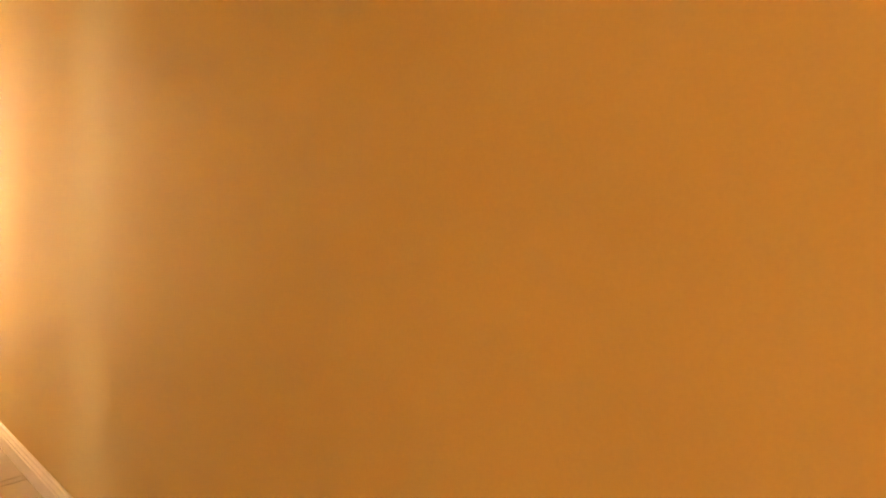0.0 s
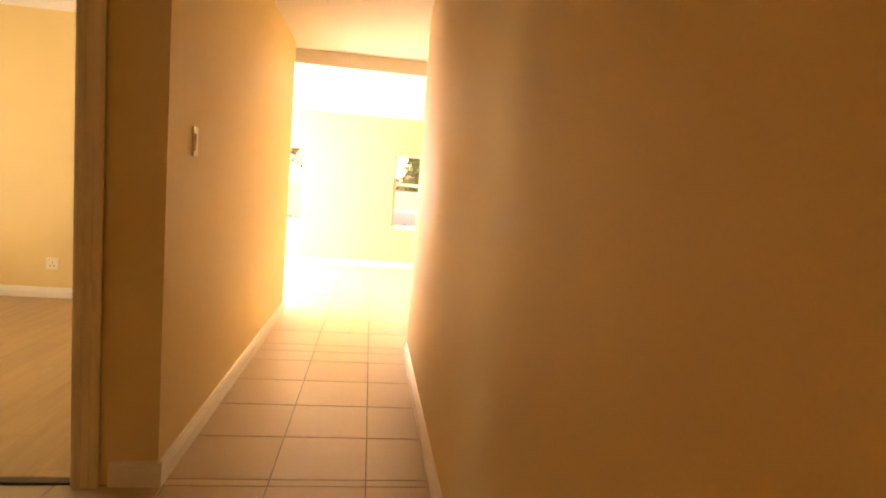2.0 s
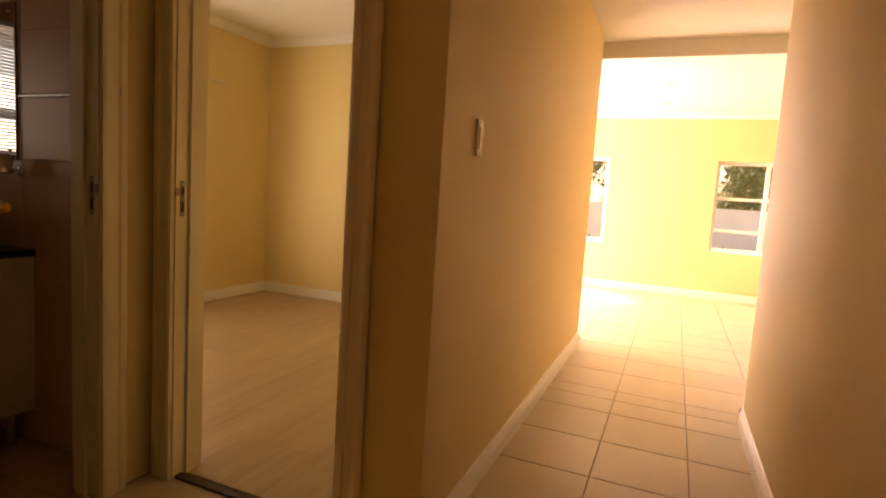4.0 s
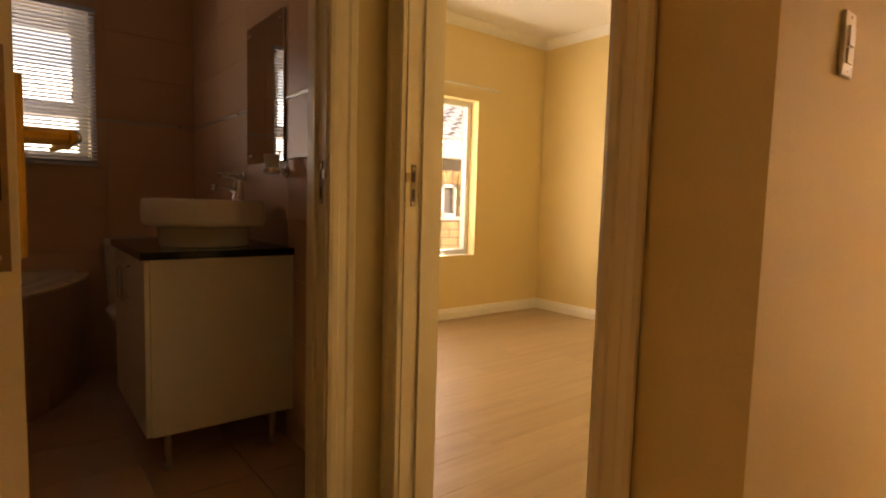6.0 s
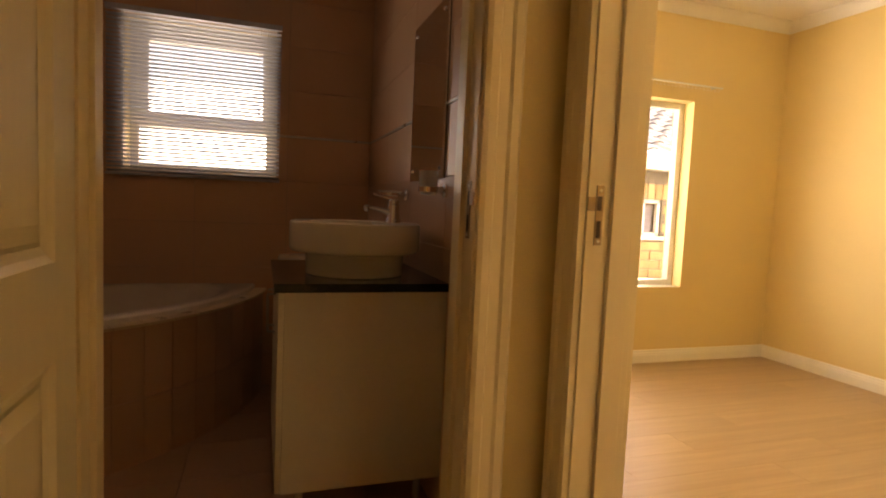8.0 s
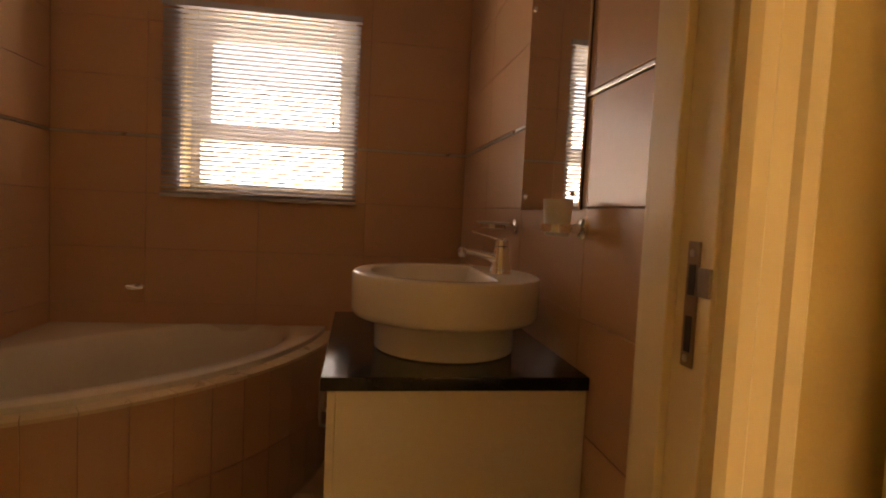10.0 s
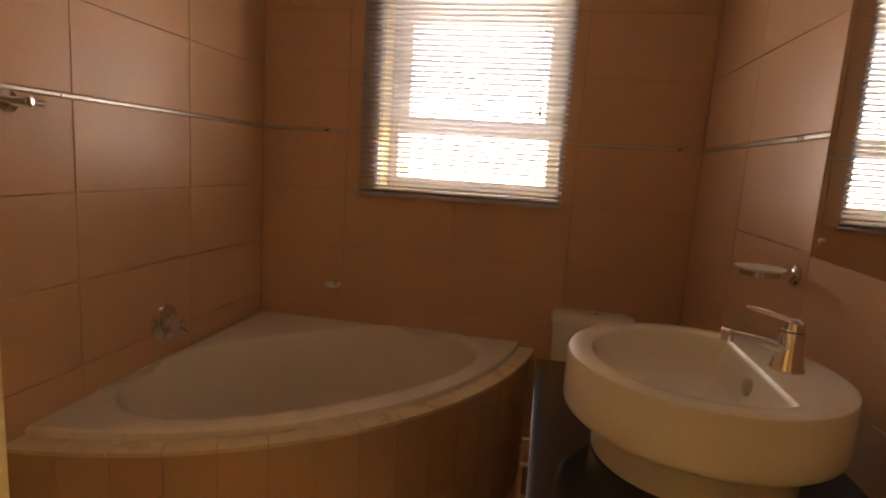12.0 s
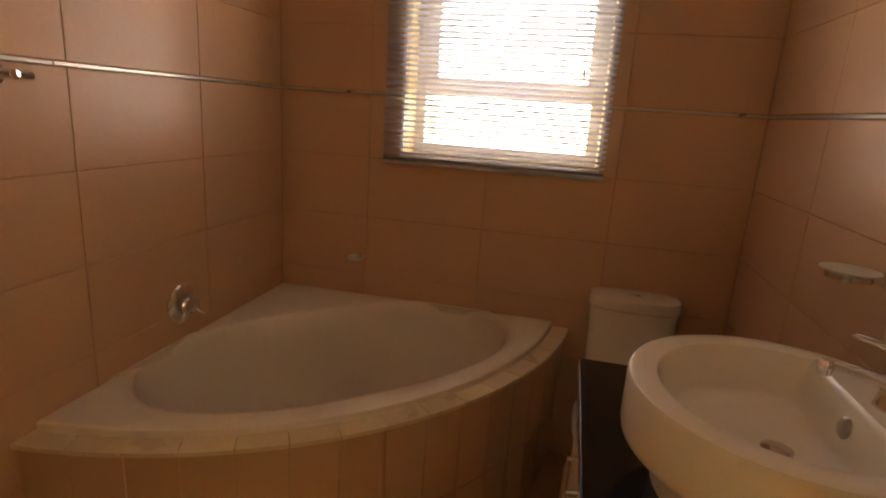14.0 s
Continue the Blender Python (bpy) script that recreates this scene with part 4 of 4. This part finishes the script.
ground()
structure(mesh_ob("pavement", boxes((6.72, -6, -0.16, 9.6, 8, -0.10))  , PAVING), "pale paved terrace outside the living room")


def neighbour_house():
    d = thing("neighbour_house", "yellow face-brick bungalow with a grey tiled roof and white fascia", "house", at=(0, 6.3, -0.75))
    wz, x0, x1 = 2.50, 1.0, 12.5
    wx0, wx1, wz0, wz1 = 3.30, 4.53, 1.58, 2.08
    part("wall", wall_mesh(x0, x1, wz, (wx0, wx1, wz0, wz1)), MORTAR, d)
    part("fascia", boxes((x0 - 0.5, -0.52, wz - 0.06, x1 + 0.5, -0.48, wz + 0.14), bevel=0.004), FASCIA, d)
    part("soffit", boxes((x0 - 0.5, -0.48, wz - 0.03, x1 + 0.5, 0.0, wz)), FASCIA, d)
    bm = bmesh.new()
    tube(bm, [(x0 - 0.5, -0.57, wz + 0.10), (x1 + 0.5, -0.57, wz + 0.10)], 0.055, seg=12)
    part("gutter", bm, FASCIA, d, smooth=True)
    w = part("window", boxes((wx0, 0.02, wz0, wx0 + 0.05, 0.08, wz1), (wx1 - 0.05, 0.02, wz0, wx1, 0.08, wz1), (wx0, 0.02, wz0, wx1, 0.08, wz0 + 0.05), (wx0, 0.02, wz1 - 0.05, wx1, 0.08, wz1),
                             (wx1 - 0.31, 0.02, wz0, wx1 - 0.25, 0.08, wz1), (wx0, 0.02, wz0 + 0.17, wx1 - 0.28, 0.07, wz0 + 0.20)), ALU, d, "white framed window with a drawn blind")
    part("sill", boxes((wx0 - 0.05, -0.06, wz0 - 0.05, wx1 + 0.05, 0.08, wz0), bevel=0.004), FASCIA, w)
    for i in range(18):
        z = wz0 + 0.06 + i * 0.0205
        part("slat", boxes((wx0 + 0.05, 0.10, z, wx1 - 0.05, 0.106, z + 0.015)), GREY_SLAT, w)
    # dark sheet in place of the shade of the room behind the slats
    part("room_shade", boxes((wx0, 0.14, wz0, wx1, 0.16, wz1)), DARK, w)
    # bricks near the view of the bedroom window are pieces; the rest is one mesh
    bw, bh, j = 0.325, 0.112, 0.014
    piece = boxes((0, -0.012, 0, bw, 0.03, bh))
    first = part("brick", piece, BRICK, d)
    made = 0
    rest = bmesh.new()
    row = 0
    z = 0.0
    while z + bh < wz - 0.06:
        x = x0 + (0.5 * (bw + j) if row % 2 else 0)
        while x + bw < x1:
            inside = x + bw > wx0 - 0.02 and x < wx1 + 0.02 and z + bh > wz0 - 0.06 and z < wz1 + 0.20
            if not inside:
                if 2.2 < x < 5.6 and 0.6 < z and made < 298:
                    o = first if made == 0 else first.copy()
                    if made:
                        scene.collection.objects.link(o)
                        o.parent = d
                    o.location = (x, 0, z)
                    made += 1
                else:
                    box(rest, x, -0.012, z, x + bw, 0.03, z + bh)
            x += bw + j
        z += bh + j
        row += 1
    tagged(part("brickwork", rest, BRICK, d), kind="stuff")
    lintel = boxes((0, -0.012, 0, bh, 0.03, 0.20))
    s = part("soldier_brick", lintel, BRICK, d)
    s.location = (wx0 - 0.02, 0, wz1 + 0.008)
    for i in range(1, 11):
        o = s.copy()
        scene.collection.objects.link(o)
        o.parent = d
        o.location.x = wx0 - 0.02 + i * (bh + j)
    # roof: courses of rolled tiles
    pitch = radians(24)
    slope = Matrix.Translation((0, -0.55, wz + 0.15)) @ Matrix.Rotation(pitch, 4, "X")
    part("roof", boxes((x0 - 0.6, -0.5, wz + 0.08, x1 + 0.6, 0.1, wz + 0.13)), FASCIA, d)
    bm = bmesh.new()
    rows, cols, tw, tl = 16, 40, 0.30, 0.33
    for r in range(rows):
        for c in range(cols):
            xx = x0 - 0.5 + c * tw + r * 0.0
            prof = [(0, 0.0), (0.05, 0.03), (0.10, 0.04), (0.15, 0.03), (0.20, 0.0), (0.295, 0.0)]
            lo = [bm.verts.new(slope @ Vector((xx + u, r * tl, h + 0.025))) for u, h in prof]
            hi = [bm.verts.new(slope @ Vector((xx + u, (r + 1) * tl + 0.02, h))) for u, h in prof]
            dn = [bm.verts.new(slope @ Vector((xx + u, r * tl, h - 0.005))) for u, h in prof]
            for i in range(5):
                bm.faces.new((lo[i], lo[i + 1], hi[i + 1], hi[i]))
                bm.faces.new((lo[i], lo[i + 1], dn[i + 1], dn[i]))
    tagged(part("roof_tiles", bm, ROOF_TILE, d), kind="stuff")
    return d


def wall_mesh(x0, x1, wz, hole):
    a, b, c, e = hole
    return boxes((x0, 0.0, 0.0, a, 0.2, wz), (b, 0.0, 0.0, x1, 0.2, wz), (a, 0.0, 0.0, b, 0.2, c), (a, 0.0, e, b, 0.2, wz),
                 (x0, 0.2, 0, x0 + 0.2, 6.0, wz), (x1 - 0.2, 0.2, 0, x1, 6.0, wz), (x0, 6.0, 0, x1, 6.2, wz))


neighbour_house()


def leaf_mass(bm, centre, radii, count, size, seed):
    rnd = random.Random(seed)
    for _ in range(count):
        a, b, c = rnd.gauss(0, 1), rnd.gauss(0, 1), rnd.gauss(0, 1)
        n = math.sqrt(a * a + b * b + c * c) or 1
        k = rnd.uniform(0.55, 1.0) * rnd.choice((0.8, 0.95, 1.05))
        p = Vector((centre[0] + radii[0] * k * a / n, centre[1] + radii[1] * k * b / n, centre[2] + radii[2] * k * c / n))
        rot = Euler((rnd.uniform(0, 6.3), rnd.uniform(0, 6.3), rnd.uniform(0, 6.3))).to_matrix()
        s = size * rnd.uniform(0.6, 1.3)
        vs = [bm.verts.new(p + rot @ Vector(q) * s) for q in ((-0.5, 0, 0), (0, -0.22, 0.05), (0.5, 0, 0), (0, 0.22, 0.05))]
        bm.faces.new(vs)


def tree(x, y, h, r, seed, mat):
    rnd = random.Random(seed)
    d = thing("tree", "leafy garden tree with a short grey trunk", "tree", group="garden trees", at=(x, y, -0.12))
    bm = bmesh.new()
    tube(bm, [(0, 0, 0), (0.05, 0.02, h * 0.25), (0.02, 0.06, h * 0.5), (0.1, 0.0, h * 0.8)], [0.16, 0.12, 0.09, 0.03], seg=10)
    for i in range(6):
        a = rnd.uniform(0, 6.28)
        z0 = h * rnd.uniform(0.3, 0.6)
        tube(bm, [(0.03, 0.03, z0), (0.4 * r * math.cos(a), 0.4 * r * math.sin(a), z0 + 0.2 * h), (0.8 * r * math.cos(a), 0.8 * r * math.sin(a), z0 + 0.32 * h)], [0.06, 0.04, 0.015], seg=7)
    part("trunk", bm, BARK, d, smooth=True)
    bm = bmesh.new()
    for i in range(17):
        a = rnd.uniform(0, 6.28)
        q = rnd.uniform(0.0, 0.75) * r
        leaf_mass(bm, (q * math.cos(a), q * math.sin(a), h * rnd.uniform(0.25, 0.92)), (r * 0.42, r * 0.42, r * 0.32), 420, 0.16, seed * 31 + i)
    part("crown", bm, mat, d)


for x, y, h, r, s, m in ((21.0, 3.4, 4.6, 2.2, 3, LEAF_DARK), (24.0, -5.2, 5.2, 2.6, 4, LEAF_DARK), (22.0, -3.0, 4.4, 2.2, 9, LEAF), (27.0, -0.5, 4.2, 2.2, 5, LEAF), (25.0, 8.5, 5.0, 2.5, 6, LEAF), (28.0, -10.0, 5.2, 2.6, 8, LEAF)):
    tree(x, y, h, r, s, m)


def bush(x, y, r, h, seed, mat):
    d = thing("bush", "low green garden bush", "bush", group="garden bushes", at=(x, y, -0.12))
    bm = bmesh.new()
    for i in range(5):
        rnd = random.Random(seed * 7 + i)
        leaf_mass(bm, (rnd.uniform(-0.5, 0.5) * r, rnd.uniform(-0.5, 0.5) * r, h * rnd.uniform(0.3, 0.65)), (r * 0.6, r * 0.6, h * 0.4), 320, 0.10, seed * 13 + i)
    part("foliage", bm, mat, d)
    bm = bmesh.new()
    for i in range(5):
        rnd = random.Random(seed * 7 + i)
        tube(bm, [(0, 0, 0), (rnd.uniform(-0.5, 0.5) * r, rnd.uniform(-0.5, 0.5) * r, h * 0.6)], [0.025, 0.01], seg=6)
    part("stems", bm, BARK, d)


for i, (x, y, r, h) in enumerate(((10.4, 0.9, 0.5, 0.6), (10.6, -1.7, 0.55, 0.55), (10.5, -2.9, 0.5, 0.6), (10.7, 2.1, 0.5, 0.6), (10.9, -0.4, 0.4, 0.45), (19.0, 1.5, 1.0, 1.7), (19.0, -3.2, 1.1, 1.8), (19.2, -6.0, 1.1, 1.7), (19.0, 4.2, 1.0, 1.6))):
    bush(x, y, r, h, i + 1, LEAF)
structure(mesh_ob("boundary_wall", boxes((17.0, -30, -0.2, 17.2, 30, 1.15), (16.97, -30, 1.15, 17.23, 30, 1.21), bevel=0.006), GARDEN_WALL), "low pale plastered boundary wall of the garden")
structure(mesh_ob("road", boxes((11.6, -60, -0.2, 16.4, 60, -0.108)), PAVING), "pale sunlit driveway beyond the terrace")


# ---------------------------------------------------------------- tiles and planks, piece by piece
def tile_mesh(cache, w, h, t, mat, chamfer=0.0015):
    key = (round(w, 3), round(h, 3), mat.name)
    if key not in cache:
        bm = bmesh.new()
        c = min(chamfer, w / 4, h / 4)
        a = [bm.verts.new((x, y, 0)) for x, y in ((0, 0), (w, 0), (w, h), (0, h))]
        m = [bm.verts.new((x, y, t - c * 0.7)) for x, y in ((0, 0), (w, 0), (w, h), (0, h))]
        b = [bm.verts.new((x, y, t)) for x, y in ((c, c), (w - c, c), (w - c, h - c), (c, h - c))]
        for p, q in ((a, m), (m, b)):
            for i in range(4):
                bm.faces.new((p[i], p[(i + 1) % 4], q[(i + 1) % 4], q[i]))
        bm.faces.new(b)
        me = bpy.data.meshes.new("tile")
        bm.to_mesh(me)
        bm.free()
        me.materials.append(mat)
        cache[key] = me
    return cache[key]


CACHE = {}


def lay(name, parent, plane, us, vs, holes, gap, t, mat):
    """Pieces between the lines us and vs on a plane (a matrix from u, v, out); holes are cut out."""
    count = 0
    for u0, u1 in zip(us, us[1:]):
        for v0, v1 in zip(vs, vs[1:]):
            cells = [(u0 + gap / 2, v0 + gap / 2, u1 - gap / 2, v1 - gap / 2)]
            for a, b, c, e in holes:
                nxt = []
                for p, q, r, s in cells:
                    if r <= a or p >= b or s <= c or q >= e:
                        nxt.append((p, q, r, s))
                        continue
                    if p < a:
                        nxt.append((p, q, a, s))
                    if r > b:
                        nxt.append((b, q, r, s))
                    mid0, mid1 = max(p, a), min(r, b)
                    if q < c:
                        nxt.append((mid0, q, mid1, c))
                    if s > e:
                        nxt.append((mid0, e, mid1, s))
                cells = nxt
            for p, q, r, s in cells:
                if r - p < 0.012 or s - q < 0.012:
                    continue
                o = new(name, tile_mesh(CACHE, r - p, s - q, t, mat, 0.0004 if name == "plank" else 0.0015))
                o.parent = parent
                o.matrix_world = plane @ Matrix.Translation((p, q, 0))
                count += 1
    return count


def lines(a, b, first, step):
    out = [a]
    k = math.ceil((a - first) / step + 1e-6)
    while first + k * step < b - 0.03:
        if first + k * step > a + 0.03:
            out.append(first + k * step)
        k += 1
    return out + [b]


# bathroom walls: a grout bed on each, wall tiles of half a metre by a quarter, and a chrome strip
ZT = 1.463
ROWS = [0.0] + [ZT - 0.252 * k for k in range(5, 0, -1)] + [ZT, ZT + 0.014] + [ZT + 0.014 + 0.252 * k for k in range(1, 4)] + [2.52]
T = 0.008
up_left = Matrix(((0, 0, 1, BX0 - T), (1, 0, 0, 0), (0, 1, 0, 0), (0, 0, 0, 1)))
up_back = Matrix(((1, 0, 0, 0), (0, 0, -1, BY1 + T), (0, 1, 0, 0), (0, 0, 0, 1)))
up_right = Matrix(((0, 0, -1, BX1 + T), (1, 0, 0, 0), (0, 1, 0, 0), (0, 0, 0, 1)))
up_near = Matrix(((1, 0, 0, 0), (0, 0, 1, BY0 - T), (0, 1, 0, 0), (0, 0, 0, 1)))
bed_left = wall_along_y("wall_tiled_left", BY0 - T, BY1 + T, -1.96, BX0 - T, 2.52, [], WALL_GROUT, "bathroom wall of large sandy tiles with a chrome strip")
bed_back = wall_along_x("wall_tiled_window", BX0 - T, BX1 + T, BY1 + T, 3.40, 2.52, [WIN_BATH], WALL_GROUT, "tiled bathroom window wall with a chrome strip")
bed_right = wall_along_y("wall_tiled_mirror", BY0 - T, BY1 + T, BX1 + T, -0.05, 2.52, [], WALL_GROUT, "tiled bathroom wall behind mirror and basin")
bed_near = wall_along_x("wall_tiled_door", BX0 - T, BX1 + T, 1.29, BY0 - T, 2.52, [(-1.115, -0.12, 0, 2.15)], WALL_GROUT, "tiled bathroom wall about the doorway")
low, high = [z for z in ROWS if z <= ZT], [z for z in ROWS if z > ZT]
for rows in (low, high):
    lay("tile", bed_left, up_left, lines(BY0, BY1, 2.342, 0.502), rows, [], 0.0022, T, WALL_TILE)
    lay("tile", bed_back, up_back, lines(BX0, BX1, -1.54, 0.495), rows, [WIN_BATH], 0.0022, T, WALL_TILE)
    lay("tile", bed_right, up_right, lines(BY0, BY1, 1.865, 0.502), rows, [], 0.0022, T, WALL_TILE)
    lay("tile", bed_near, up_near, lines(BX0, BX1, -1.54, 0.502), rows, [(-1.115, -0.12, 0, 2.15)], 0.003, T, WALL_TILE)
for p in ((BX0 - T, BY0, BX0 + 0.003, BY1), (BX1 - 0.003, BY0, BX1 + T, BY1)):
    structure(mesh_ob("trim", boxes((p[0], p[1], ZT + 0.002, p[2], p[3], ZT + 0.012), bevel=0.002), STEEL), "narrow metal listello strip between wall tiles")
for x0, x1 in ((BX0, WIN_BATH[0]), (WIN_BATH[1], BX1)):
    structure(mesh_ob("trim", boxes((x0, BY1 - 0.003, ZT + 0.002, x1, BY1 + T, ZT + 0.012), bevel=0.002), STEEL), "narrow metal listello strip between wall tiles")
for r in ((WIN_BATH[0] - 0.012, WIN_BATH[2] - 0.012, WIN_BATH[0], WIN_BATH[3] + 0.012), (WIN_BATH[1], WIN_BATH[2] - 0.012, WIN_BATH[1] + 0.012, WIN_BATH[3] + 0.012),
          (WIN_BATH[0], WIN_BATH[2] - 0.012, WIN_BATH[1], WIN_BATH[2]), (WIN_BATH[0], WIN_BATH[3], WIN_BATH[1], WIN_BATH[3] + 0.012)):
    structure(mesh_ob("trim", boxes((r[0], BY1 - 0.004, r[1], r[2], BY1 + 0.02, r[3])), TRIM), "pale tile edge trim round the window")

flat = Matrix.Translation((0, 0, -0.008))
floor_bath = slab("floor_bath", BX0, 1.235, -0.006, BX1, BY1, -0.004, WALL_GROUT, "bathroom floor of peach tiles")
lay("tile", floor_bath, Matrix.Translation((0, 0, -0.005)), lines(BX0, BX1, -1.30, 0.335), lines(1.235, BY1, 1.60, 0.335), [], 0.003, 0.007, BATH_FLOOR)

floor_bed = slab("floor_bedroom", 0.034, 0.11, -0.006, BED_X, BED_Y, -0.004, LAMINATE_GAP, "warm oak laminate plank floor")
ys = [0.11 + 0.193 * k for k in range(18)]
for k, y in enumerate(ys):
    y1 = min(y + 0.193, BED_Y)
    if y1 - y > 0.02:
        lay("plank", floor_bed, Matrix.Translation((0, 0, -0.005)), lines(0.05, BED_X, 0.2 + (k * 0.47) % 1.2, 1.2), [y, y1], [(0.03, 0.11, 0.0, 0.315), (0.03, 0.11, 1.06, 3.5)], 0.0007, 0.008, LAMINATE)

# joints at 0.85 + 0.4 k and -0.42 + 0.4 k
lay("tile", floor_hall, flat, lines(-7.0, 0.0, 0.852, 0.40), lines(YR, 1.235, -0.422, 0.40),
    [(-7.0, -1.0, 1.178, 1.3), (-0.235, 0.0, 1.178, 1.3)], 0.005, 0.008, FLOOR_TILE)
lay("tile", floor_hall, flat, lines(0.0, XR, 0.852, 0.40), lines(YR, 0.0, -0.422, 0.40), [], 0.005, 0.008, FLOOR_TILE)
lay("tile", floor_hall, flat, lines(XR, LX, 0.852, 0.40), lines(-2.4, 0.0, -0.422, 0.40), [], 0.005, 0.008, FLOOR_TILE)
lay("tile", floor_hall, flat, lines(3.30, LX, 0.852, 0.40), lines(0.0, 2.4, -0.422, 0.40), [], 0.005, 0.008, FLOOR_TILE)
